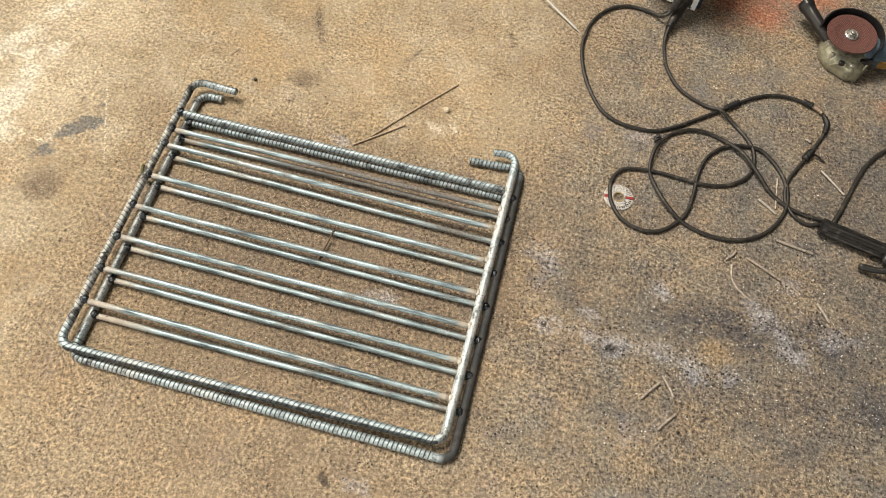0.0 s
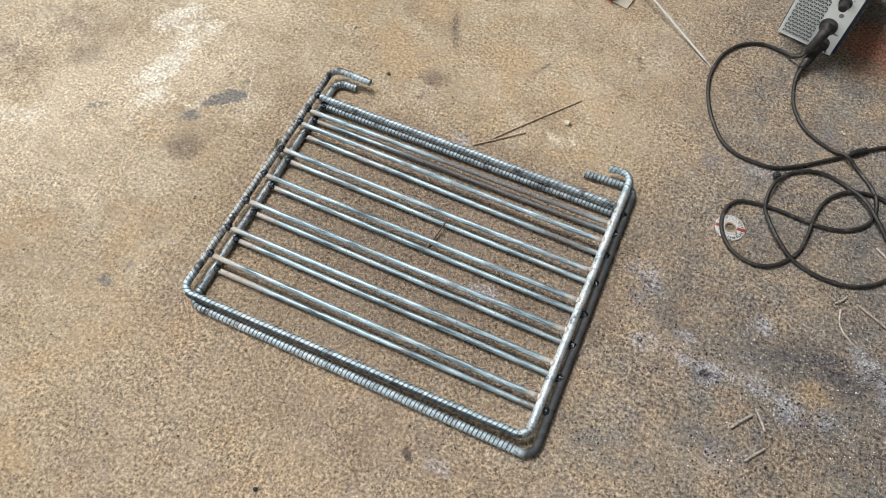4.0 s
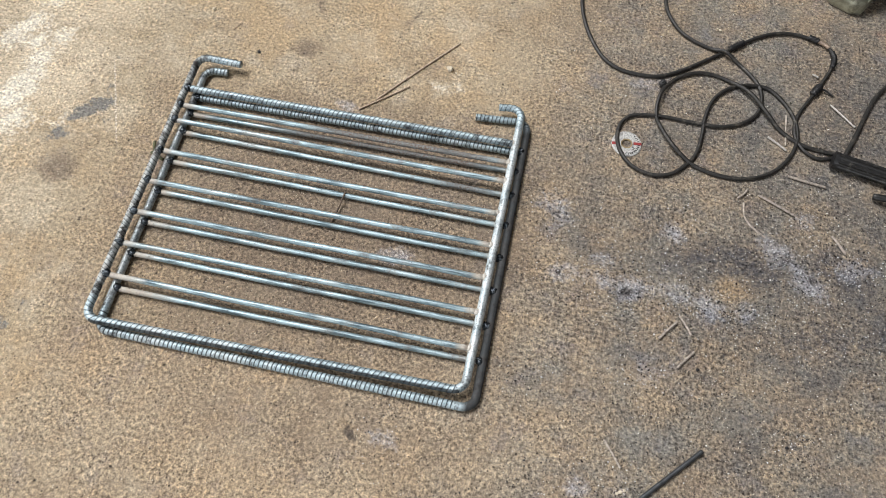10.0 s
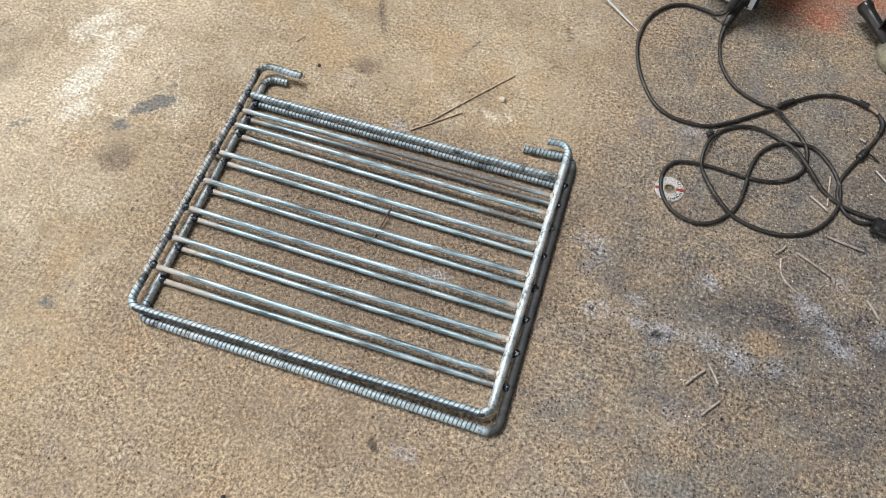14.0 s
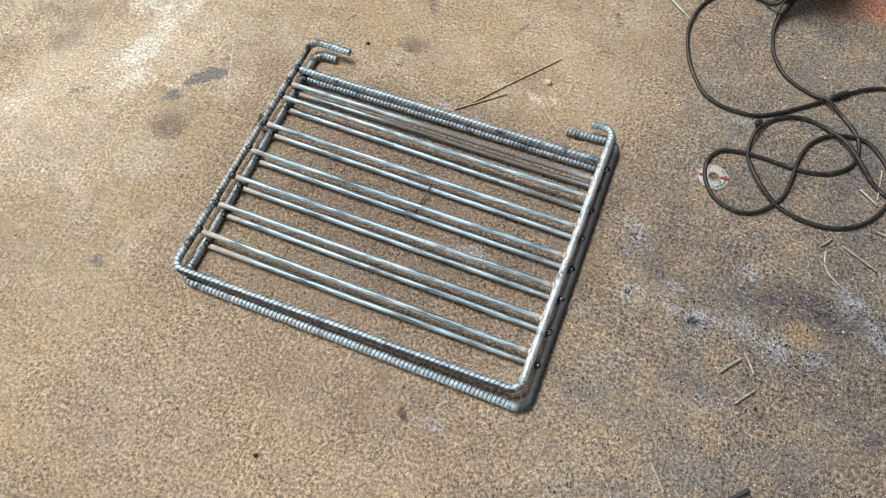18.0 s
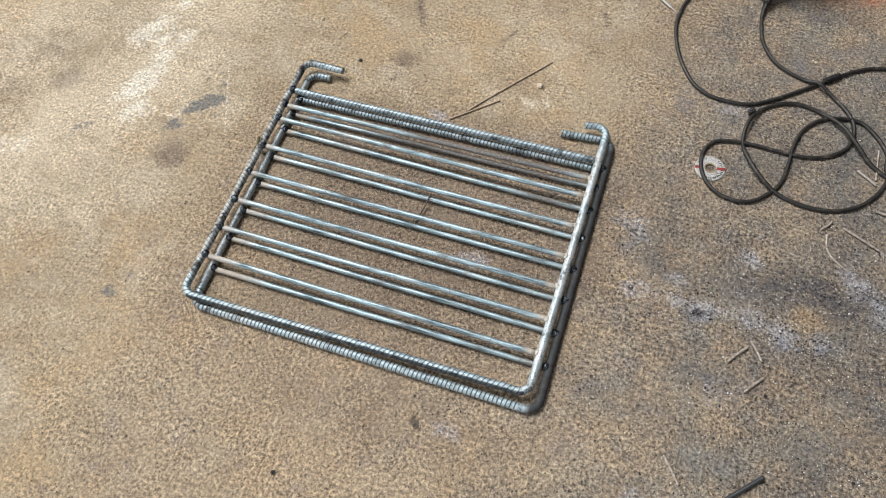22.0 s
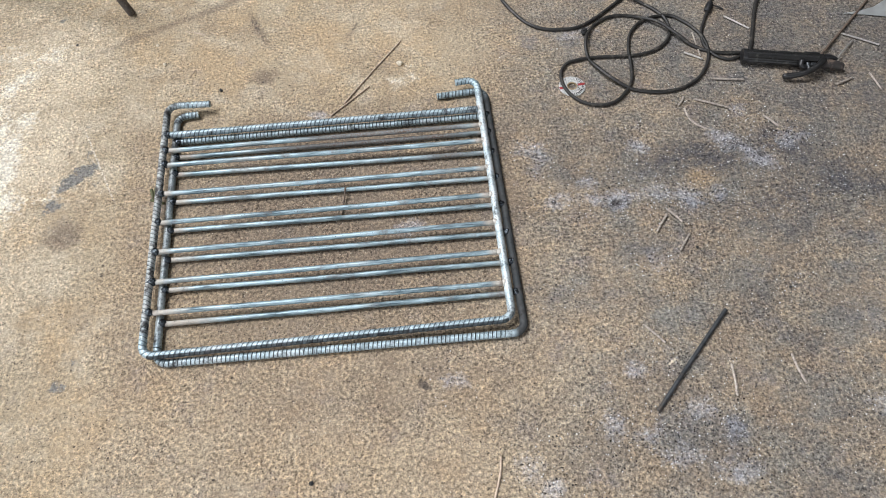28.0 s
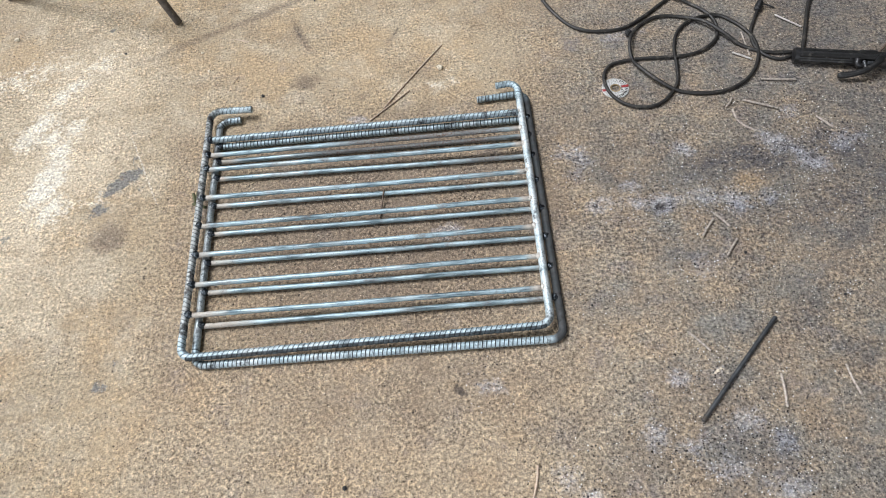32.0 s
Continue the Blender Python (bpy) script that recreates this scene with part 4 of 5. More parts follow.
LEAD_B = [(0.855, 0.942), (0.852, 0.901), (0.855, 0.861), (0.864, 0.824), (0.887, 0.786), (0.917, 0.764), (0.951, 0.751), (0.974, 0.742), (1.002, 0.723), (1.026, 0.698), (1.042, 0.67), (1.044, 0.636), (1.031, 0.604), (1.0, 0.58), (0.964, 0.57), (0.922, 0.57), (0.869, 0.573), (0.821, 0.568), (0.799, 0.554), (0.789, 0.528), (0.791, 0.499), (0.802, 0.474), (0.822, 0.454), (0.853, 0.444), (0.883, 0.449), (0.907, 0.468)]
LEAD_B_LOOP = [(0.929, 0.5), (0.939, 0.545), (0.943, 0.585), (0.956, 0.628), (0.982, 0.659), (1.014, 0.674), (1.052, 0.676), (1.078, 0.656), (1.1, 0.623), (1.109, 0.586), (1.103, 0.546), (1.08, 0.506), (1.048, 0.479), (1.008, 0.465), (0.968, 0.465), (0.927, 0.477), (0.893, 0.502), (0.866, 0.54), (0.855, 0.576), (0.858, 0.617), (0.879, 0.657), (0.91, 0.681), (0.943, 0.689), (0.981, 0.68), (1.02, 0.653), (1.052, 0.611), (1.078, 0.583), (1.114, 0.559), (1.15, 0.552), (1.181, 0.548)]
LEAD_C = [(1.192, 0.55), (1.213, 0.598), (1.232, 0.646), (1.251, 0.688), (1.281, 0.729), (1.323, 0.76), (1.369, 0.776), (1.423, 0.785), (1.477, 0.795), (1.503, 0.802)]


def cable(name, label, points, parent=None, r=CABLE_R):
    v, f = sweep(smooth_line(points, 0.004), 24, lambda s, a: r * (1 + 0.045 * np.cos(6 * a + 9 * s) + 0.02 * np.sin(60 * s)))
    return add(name, mesh_of(name, v, f), RUBBER, parent, label)


lead = thing("welding_cable", "dusty black rubber welding cable with taped joints", "cable")
cable("sheath", "", laid(LEAD_A), lead)
cable("sheath", "", laid(LEAD_A_END), lead, 0.0033)
lead2 = thing("welding_cable", "dusty black rubber welding cable lying in loops on the floor", "cable")
B_ALL = LEAD_B + LEAD_B_LOOP
cable("sheath", "", laid(B_ALL, ((7, 0.008), (45, 0.008), (50, 0.008), (51, 0.008), (42, 0.006), (43, 0.006))), lead2)
lead3 = thing("clamp_cable", "black rubber cable curving away from the electrode holder", "cable")
cable("sheath", "", laid(LEAD_C), lead3, 0.0042)

# ---- cable joints ----
def wrap(name, parent, material, points, r, seed, label=""):
    """A lumpy wrapping along a short stretch of cable."""
    v, f = sweep(smooth_line(points, 0.0016), 14, lambda s, a: r * (1 + 0.16 * np.sin(s * 1900 + 2 * a + seed) + 0.12 * np.sin(s * 900 - 3 * a)))
    return add(name, mesh_of(name, v, f), material, parent, label)


def stretch(line, a, b, rise=0.0005):
    return [(x, y, CABLE_R + rise) for x, y in line[a:b]]


wrap("tape_joint", lead, TAPE, [(0.985, 0.757, 0.006), (0.996, 0.766, 0.006), (1.009, 0.777, 0.006)], 0.0056, 1, "torn black tape round a joint")
wrap("tape_joint", lead, TAPE, [(1.133, 0.816, 0.006), (1.142, 0.812, 0.006), (1.152, 0.808, 0.006)], 0.0056, 4, "torn black tape round a joint")
wrap("bare_strands", lead, COPPER, [(1.150, 0.809, 0.006), (1.162, 0.803, 0.0065), (1.171, 0.796, 0.006)], 0.0042, 2, "bare copper strands of the joint")
wrap("tape_joint", lead, TAPE, [(1.176, 0.786, 0.006), (1.180, 0.770, 0.006), (1.175, 0.748, 0.006)], 0.0048, 7, "black tape round a joint")
wrap("knot", lead, TAPE, [(1.150, 0.697, 0.006), (1.144, 0.686, 0.0075), (1.137, 0.676, 0.006)], 0.0066, 3, "knotted black strip")
v, f = sweep(smooth_line([(1.147, 0.688, 0.010), (1.160, 0.690, 0.006), (1.176, 0.681, 0.003)], 0.002), 8, lambda s, a: 0.0016)
add("loose_end", mesh_of("loose_end", v, f), TAPE, lead)

# ---- welding machine ----
PANEL_W, PANEL_H, DEPTH = 0.114, 0.166, 0.25
welder = thing("welding_machine", "small white-fronted navy inverter welding machine on the floor", "welding machine", pose(0.793, 1.019, 0, 0, 0, -12.1))


def ring_block(x0, x1, z0, z1, y0, y1, bevel=0.0):
    return box(x1 - x0, y1 - y0, z1 - z0, ((x0 + x1) / 2, (y0 + y1) / 2, (z0 + z1) / 2), bevel)


part("shell", ring_block(-0.002, PANEL_W + 0.007, 0.008, PANEL_H + 0.003, 0.0036, DEPTH, 0.003), NAVY, welder, "navy sheet-metal shell")
for x in (0.016, PANEL_W - 0.016):
    for y in (0.03, DEPTH - 0.03):
        v, f = turned([(0.008, 0.0), (0.009, 0.002), (0.007, 0.0085)], 16, Matrix.Translation((x, y, 0)))
        add("rubber_foot", mesh_of("rubber_foot", v, f), BLACK, welder)


def grille_panel():
    """The white front: a frame of flat strips round a field pierced by small triangles."""
    bm = bmesh.new()
    gx0, gx1, gz0, gz1 = 0.004, 0.066, 0.012, 0.140
    z_top, z_low = PANEL_H, 0.006

    def quad(x0, x1, z0, z1):
        bm.faces.new([bm.verts.new(c) for c in ((x0, 0, z0), (x1, 0, z0), (x1, 0, z1), (x0, 0, z1))])

    quad(0, gx0, z_low, z_top)
    quad(gx1, PANEL_W, z_low, z_top)
    quad(gx0, gx1, z_low, gz0)
    quad(gx0, gx1, gz1, z_top)
    rows_n, cols_n = 15, 8
    h, w = (gz1 - gz0) / rows_n, (gx1 - gx0) / cols_n
    for r in range(rows_n):
        for c in range(-1, 2 * cols_n + 1):
            xa = gx0 + (c / 2) * w
            z0, z1 = gz0 + r * h, gz0 + (r + 1) * h
            up = (c + r) % 2 == 0
            tri = [(xa, z0), (xa + w, z0), (xa + w / 2, z1)] if up else [(xa, z1), (xa + w / 2, z0), (xa + w, z1)]
            inside = all(gx0 - 1e-6 <= x <= gx1 + 1e-6 for x, _ in tri)
            tri = [(min(max(x, gx0), gx1), z) for x, z in tri]
            if not inside:
                if len({(round(x, 6), round(z, 6)) for x, z in tri}) == 3:
                    bm.faces.new([bm.verts.new((x, 0, z)) for x, z in tri])
                continue
            mx, mz = sum(x for x, _ in tri) / 3, sum(z for _, z in tri) / 3
            outer = [bm.verts.new((x, 0, z)) for x, z in tri]
            inner = [bm.verts.new((mx + (x - mx) * 0.84, 0, mz + (z - mz) * 0.84)) for x, z in tri]
            back = [bm.verts.new((v.co.x, 0.003, v.co.z)) for v in inner]
            for k in range(3):
                n = (k + 1) % 3
                bm.faces.new((outer[k], outer[n], inner[n], inner[k]))
                bm.faces.new((inner[k], inner[n], back[n], back[k]))
    # rim of the plate
    for a, b in (((0, z_low), (PANEL_W, z_low)), ((PANEL_W, z_low), (PANEL_W, z_top)), ((PANEL_W, z_top), (0, z_top)), ((0, z_top), (0, z_low))):
        bm.faces.new([bm.verts.new(c) for c in ((a[0], 0, a[1]), (b[0], 0, b[1]), (b[0], 0.0034, b[1]), (a[0], 0.0034, a[1]))])
    return bm


front = part("front_panel", grille_panel(), WHITE, welder, "white front panel pierced by small triangles")
# black sheet added behind the holes to paint in their dark depth
part("grille_dark_sheet", ring_block(0.002, 0.068, 0.008, 0.144, 0.0030, 0.0035), BLACK, front)
TO_FRONT = Matrix.Rotation(radians(90), 4, "X")


def on_front(name, profile, x, z, material, sides=28, label=""):
    v, f = turned(profile, sides, Matrix.Translation((x, 0, z)) @ TO_FRONT)
    return add(name, mesh_of(name, v, f, False), material, welder, label)


on_front("knob", [(0.0125, 0.0), (0.0125, 0.004), (0.0095, 0.006), (0.0085, 0.018), (0.006, 0.020)], 0.086, 0.130, BLACK, 20, "black current knob")
on_front("indicator", [(0.0045, 0.0), (0.0045, 0.0015), (0.003, 0.0025)], 0.092, 0.101, plain("smoked_lens", (0.18, 0.19, 0.19), 0.3, 0, 0.1), 18)
for n, (x, z) in enumerate(((0.082, 0.069), (0.086, 0.025))):
    on_front("socket", [(0.0175, 0.0), (0.0175, 0.007), (0.0135, 0.009), (0.0130, 0.010)], x, z, BLACK, 28, "black cable socket")
part("minus_mark", ring_block(0.0985, 0.1065, 0.0555, 0.0572, -0.0006, 0.0), BLACK, front)
part("plus_mark", ring_block(0.0985, 0.1065, 0.0091, 0.0108, -0.0006, 0.0), BLACK, front)
part("plus_mark", ring_block(0.1017, 0.1033, 0.0060, 0.0139, -0.0005, 0.0), BLACK, front)
for n in range(7):
    a = radians(-135 + 45 * n)
    x, z = 0.086 + 0.0165 * math.sin(a), 0.130 + 0.0165 * math.cos(a)
    part("scale_mark", box(0.0022, 0.0005, 0.0008, (x, -0.0003, z)), BLACK, front)
part("name_plate", ring_block(0.050, 0.078, 0.147, 0.158, -0.0008, 0.0), BLACK, front, "black name plate with pale bars")
part("name_bar", ring_block(0.054, 0.074, 0.151, 0.154, -0.0014, -0.0008), WHITE, front)
for n in range(9):
    v, f = turned([(0.0032, 0), (0.0028, 0.0014), (0.0012, 0.002)], 12, Matrix.Translation((PANEL_W + 0.0065, 0.016, 0.020 + n * 0.0160)) @ Matrix.Rotation(radians(90), 4, "Y"))
    add("rivet", mesh_of("rivet", v, f), BRIGHT, welder)

FRONT = pose(0.793, 1.019, 0, 0, 0, -12.1)


def plug(cable_thing, x, z, end, exit_to, label):
    """A rubber cable plug that leaves the socket and bends down to the floor."""
    start = FRONT @ Vector((x, -0.008, z))
    mid = FRONT @ Vector((x - 0.002, -0.035, z - 0.006))
    pts = smooth_line([tuple(start), tuple(mid), end], 0.0016)
    total = np.linalg.norm(np.diff(pts, axis=0), axis=1).sum()

    def girth(s, a):
        u = s / total
        base = np.interp(u, [0, 0.06, 0.08, 0.5, 0.56, 1.0], [0.0145, 0.0145, 0.0118, 0.0098, 0.0080, 0.0060])
        ring = np.where((u > 0.56) & (np.sin(u * 110) > 0.0), 0.0019, 0.0)
        return base + ring

    v, f = sweep(pts, 20, girth)
    add("plug", mesh_of("plug", v, f), RUBBER, cable_thing, label)
    v, f = sweep(smooth_line([tuple(pts[-2]), *exit_to], 0.004), 14, lambda s, a: CABLE_R)
    add("sheath", mesh_of("sheath", v, f), RUBBER, cable_thing)


plug(lead, 0.082, 0.069, (0.853, 0.958, 0.030), [(0.846, 0.950, 0.022), (0.832, 0.955, 0.012), (0.816, 0.966, 0.0055), (0.791, 0.971, CABLE_R)], "black rubber plug")
plug(lead2, 0.086, 0.025, (0.855, 0.925, 0.014), [(0.852, 0.905, 0.008), (0.852, 0.890, CABLE_R)], "black rubber plug")

# ---- angle grinder, disc up ----
GR = pose(1.201, 0.960, 0.0, 0, 0, 0)
grinder = thing("angle_grinder", "worn blue-grey angle grinder lying on the floor, disc up", "angle grinder", GR)
tilt = pose(0, 0, 0.062, 4, -3, 0)


def rev(name, profile, m, material, label="", sides=40, smooth=False, parent=None):
    v, f = turned(profile, sides, m, profile[0] != profile[-1])
    return add(name, mesh_of(name, v, f, smooth), material, parent or grinder, label)


disc = rev("grinding_disc", [(0.008, -0.001), (0.030, -0.002), (0.0480, 0.0), (0.0485, 0.001), (0.0480, 0.003), (0.034, 0.002), (0.024, -0.001), (0.008, -0.001)], tilt, DISC, "red-brown abrasive disc", 56)
rev("flange_nut", [(0.0135, -0.001), (0.0135, 0.0012), (0.0105, 0.0030), (0.0092, 0.0026), (0.0080, 0.0026), (0.0076, 0.0055), (0.0050, 0.0058), (0.0046, 0.0085), (0.0030, 0.0095)], tilt, plain("worn_flange", (0.40, 0.40, 0.39), 0.4, 0.7, 0.4, 200, 0.3, (0.05, 0.045, 0.04)), "worn steel flange nut", 24)
# solid black discs paint in the dark inside of spanner holes
for k in range(4):
    a = radians(20 + 90 * k)
    v, f = turned([(0.0011, 0.0026), (0.0011, 0.0032)], 10, tilt @ Matrix.Translation((0.0106 * math.cos(a), 0.0106 * math.sin(a), 0)))
    add("spanner_hole_dark", mesh_of("spanner_hole_dark", v, f, False), BLACK, grinder)
# guard: a half cup round the far side of the disc
bm = bmesh.new()
ga = [radians(-35 + 190 * k / 30) for k in range(31)]
loops = []
for r, z in ((0.0575, 0.009), (0.0575, -0.020), (0.030, -0.021), (0.030, -0.0235), (0.060, -0.0235), (0.060, 0.009)):
    loops.append([bm.verts.new(tilt @ Vector((r * math.cos(a), r * math.sin(a), z))) for a in ga])
for a, b in zip(loops, loops[1:] + loops[:1]):
    for k in range(len(ga) - 1):
        bm.faces.new((a[k], a[k + 1], b[k + 1], b[k]))
for k in (0, -1):
    bm.faces.new([lp[k] for lp in loops])
bmesh.ops.recalc_face_normals(bm, faces=bm.faces[:])
part("guard", bm, BLACK, grinder, "black steel disc guard", smooth=False)
# cast gear housing below the disc
bm = bmesh.new()
hull = [(-0.036, 0.020), (-0.038, -0.018), (-0.022, -0.044), (0.014, -0.064), (0.034, -0.062), (0.054, -0.034), (0.060, 0.022)]
low = [bm.verts.new((x, y, 0.001)) for x, y in hull]
bm.faces.new(low[::-1])
prev = low
for z, k in ((0.014, 1.04), (0.028, 0.98), (0.038, 0.80), (0.044, 0.55)):
    ring = [bm.verts.new((0.008 + (x - 0.008) * k, -0.012 + (y + 0.012) * k, z)) for x, y in hull]
    for i in range(len(hull)):
        n = (i + 1) % len(hull)
        bm.faces.new((prev[i], prev[n], ring[n], ring[i]))
    prev = ring
bm.faces.new(prev)
bmesh.ops.bevel(bm, geom=bm.edges[:], offset=0.003, segments=2, affect="EDGES", profile=0.5)
for v in bm.verts:
    v.co += Vector((0.0012 * noise.noise(v.co * 70), 0.0012 * noise.noise(v.co * 65 + Vector((3, 0, 0))), 0))
housing = part("gear_housing", bm, CAST, grinder, "dull cast-metal gear housing", True)
for x0, y0, x1, y1 in ((-0.037, -0.006, -0.010, -0.034), (-0.022, -0.042, 0.010, -0.056), (0.034, -0.056, 0.052, -0.028)):
    v, f = sweep(smooth_line([(x0, y0, 0.012), ((x0 + x1) / 2, (y0 + y1) / 2 - 0.003, 0.034), (x1, y1, 0.030)], 0.002), 10, lambda s, a: 0.0028)
    add("rib", mesh_of("rib", v, f), CAST, housing)
part("bracket", box(0.030, 0.010, 0.016, (0.040, -0.040, 0.034), 0.002), BLACK, grinder, "black clamp of the disc guard")
part("spindle_lock", box(0.012, 0.010, 0.008, (-0.006, -0.052, 0.034), 0.003), BLACK, grinder)
rev("collar", [(0.026, 0.030), (0.026, 0.044), (0.020, 0.050), (0.018, 0.056)], Matrix.Identity(4), CAST, "", 32)
for x, y in ((-0.024, -0.034), (0.014, -0.054), (-0.030, -0.008)):
    rev("screw", [(0.0045, 0.026), (0.0045, 0.0365), (0.003, 0.0380)], Matrix.Translation((x, y, 0)), BRIGHT, "", 14, False, housing)
# side handle, towards the far left
v, f = sweep(smooth_line([(-0.022, 0.004, 0.024), (-0.042, 0.028, 0.032), (-0.060, 0.052, 0.036), (-0.074, 0.074, 0.038), (-0.082, 0.088, 0.039)], 0.003), 20, lambda s, a: np.interp(s, [0, 0.02, 0.05, 0.085, 0.095, 0.105], [0.010, 0.0108, 0.0118, 0.0130, 0.0160, 0.0150]) + 0.0006 * np.cos(6 * a))
add("side_handle", mesh_of("side_handle", v, f), BLACK, grinder, "black plastic side handle")
# motor body to the right
v, f = sweep(smooth_line([(0.030, -0.006, 0.030), (0.070, 0.000, 0.030), (0.13, 0.006, 0.030), (0.20, 0.010, 0.030), (0.25, 0.012, 0.030)], 0.004), 28, lambda s, a: np.interp(s, [0, 0.015, 0.02, 0.11, 0.14, 0.22], [0.026, 0.030, 0.0295, 0.0295, 0.025, 0.024]))
add("motor_body", mesh_of("motor_body", v, f), GRINDBLUE, grinder, "blue-grey plastic motor body")
bm = box(0.076, 0.0016, 0.018, (0, 0, 0), 0.0006)
for v in bm.verts:
    v.co = Vector((0.106 + v.co.x, -0.0272 + v.co.y + 0.06 * v.co.x, 0.029 + v.co.z))
part("label_plate", bm, plain("stained_yellow_label", (0.24, 0.13, 0.03), 0.5, 0, 0.6, 110, 0.3, (0.03, 0.02, 0.015)), grinder, "stained yellow-brown label")

# ---- electrode holder ----
GRIP = plain("scuffed_black_grip", (0.012, 0.012, 0.012), 0.4, 0.0, 0.4, 90, 0.25, (0.11, 0.105, 0.095))
HOLD = Vector((1.168, 0.530, 0.0))
ax = Vector((1.322, 0.496, 0)) - Vector((1.168, 0.530, 0))
holder = thing("electrode_holder", "black ribbed electrode holder lying on the concrete floor", "electrode holder", pose(*HOLD, 0, 0, math.degrees(math.atan2(ax.y, ax.x))))
L = ax.length
line = even(np.array([(0, 0, 0.0145), (L, 0, 0.0145)]), 0.0025)
v, f = sweep(line, 36, lambda s, a: np.interp(s, [0, 0.004, 0.010, L - 0.01, L], [0.0118, 0.0132, 0.0138, 0.0142, 0.0132]) + np.where(np.cos(9 * a) > 0.35, 0.0010, -0.0006))
add("handle", mesh_of("handle", v, f, False), GRIP, holder, "ribbed black plastic handle")
v, f = sweep(even(np.array([(-0.003, 0, 0.0145), (0.005, 0, 0.0145)]), 0.002), 28, lambda s, a: 0.0150)
add("end_ring", mesh_of("end_ring", v, f, False), BLACK, holder)
for k in (0.055, 0.100):
    part("seam_clip", box(0.003, 0.006, 0.002, (k, -0.011, 0.0235), 0.0005), BLACK, holder)
part("slot_cover", box(0.032, 0.005, 0.003, (L - 0.022, 0.011, 0.024), 0.001), BLACK, holder)
line = smooth_line([(L - 0.004, -0.004, 0.013), (L + 0.016, -0.006, 0.0125), (L + 0.034, -0.008, 0.0115), (L + 0.042, -0.009, 0.011)], 0.002)
v, f = sweep(line, 20, lambda s, a: np.interp(s, [0, 0.01, 0.03, 0.044, 0.047], [0.0098, 0.0108, 0.0100, 0.0085, 0.006]))
add("lower_jaw", mesh_of("lower_jaw", v, f), plain("scorched_jaw", (0.035, 0.03, 0.027), 0.55, 0.1, 0.5, 120, 0.5, (0.22, 0.16, 0.12)), holder, "scorched black lower jaw")
line = smooth_line([(L - 0.004, 0.008, 0.018), (L + 0.018, 0.008, 0.018), (L + 0.030, 0.006, 0.016)], 0.002)
v, f = sweep(line, 16, lambda s, a: np.interp(s, [0, 0.02, 0.034], [0.0065, 0.006, 0.004]))
add("upper_jaw", mesh_of("upper_jaw", v, f), BLACK, holder)
line = smooth_line([(L - 0.002, -0.008, 0.024), (L - 0.012, -0.022, 0.026), (L - 0.030, -0.036, 0.022), (L - 0.055, -0.044, 0.015), (L - 0.082, -0.046, 0.010)], 0.002)
v, f = sweep(line, 16, lambda s, a: np.interp(s, [0, 0.02, 0.06, 0.09, 0.1], [0.0075, 0.0062, 0.0056, 0.0062, 0.0045]))
add("lever", mesh_of("lever", v, f), GRIP, holder, "curved black squeeze lever")
line = smooth_line([(L - 0.045, -0.012, 0.024), (L - 0.046, -0.022, 0.020), (L - 0.032, -0.025, 0.016), (L - 0.012, -0.020, 0.018)], 0.002)
v, f = sweep(line, 14, lambda s, a: 0.0055)
add("hinge", mesh_of("hinge", v, f), BLACK, holder)
line = even(np.array([(L - 0.034, -0.016, 0.022), (L - 0.030, -0.040, 0.018)]), 0.0008)
v, f = sweep(line, 12, lambda s, a: 0.0034 + 0.0009 * np.sin(s * 3600 + a))
add("spring", mesh_of("spring", v, f), DARKROD, holder, "steel coil spring")
part("spring_seat", box(0.010, 0.008, 0.006, (L - 0.024, -0.022, 0.024), 0.001), DARKROD, holder)


# ---- thin rods, wire and burnt electrode ends ----
def rod(name, label, category, points, r, material, group="", tip=None, ends=(1.0, 1.0), wobble=0.0):
    e = thing(name, label, category, None, group)
    pts = smooth_line(points, 0.0022)
    total = np.linalg.norm(np.diff(pts, axis=0), axis=1).sum()
    v, f = sweep(pts, 10, lambda s, a: r * np.interp(s / total, [0, 0.06, 0.5, 0.94, 1], [ends[0], 1, 1, 1, ends[1]]) * (1 + wobble * np.sin(s * 700 + 2 * a) + wobble * np.sin(s * 1700 + 1)))
    add("rod", mesh_of("rod", v, f), material, e)
    if tip:
        d = (Vector(pts[-1]) - Vector(pts[-2])).normalized()
        w = even(np.array([tuple(pts[-1]), tuple(Vector(pts[-1]) + d * tip)]), 0.003)
        w[:, 2] = np.maximum(w[:, 2], r * 0.6)
        v, f = sweep(w, 10, lambda s, a: r * 0.62)
        add("bare_tip", mesh_of("bare_tip", v, f), BRIGHT, e, "bare steel tip")
    return e


def flat(*xy, z=0.0016):
    return [(x, y, z) for x, y in xy]


rod("welding_electrode", "new grey flux-coated welding electrode leaning out of its box", "electrode", [(0.452, 1.040, 0.030), (0.562, 0.959, 0.0165), (0.672, 0.878, 0.0030)], 0.0021, FLUX, tip=0.020)
rod("long_wire", "long thin brown steel wire on the floor", "wire", flat((0.473, 0.672), (0.41, 0.594), (0.346, 0.512)), 0.0017, WIRE, "loose wires")
rod("long_wire", "thin brown steel wire ending in an ash stain", "wire", flat((0.399, 0.552), (0.36, 0.518), (0.319, 0.483)), 0.0017, WIRE, "loose wires")
rod("steel_rod", "dark blackened steel rod lying on the floor", "rod", [(0.961, -0.024, 0.0038), (0.882, -0.103, 0.0038), (0.804, -0.182, 0.0038)], 0.0036, DARKROD)
rod("steel_pin", "short dark rusty pin on the floor", "pin", flat((0.208, 0.903), (0.202, 0.850), z=0.0024), 0.0021, DARKROD, ends=(1, 0.8))
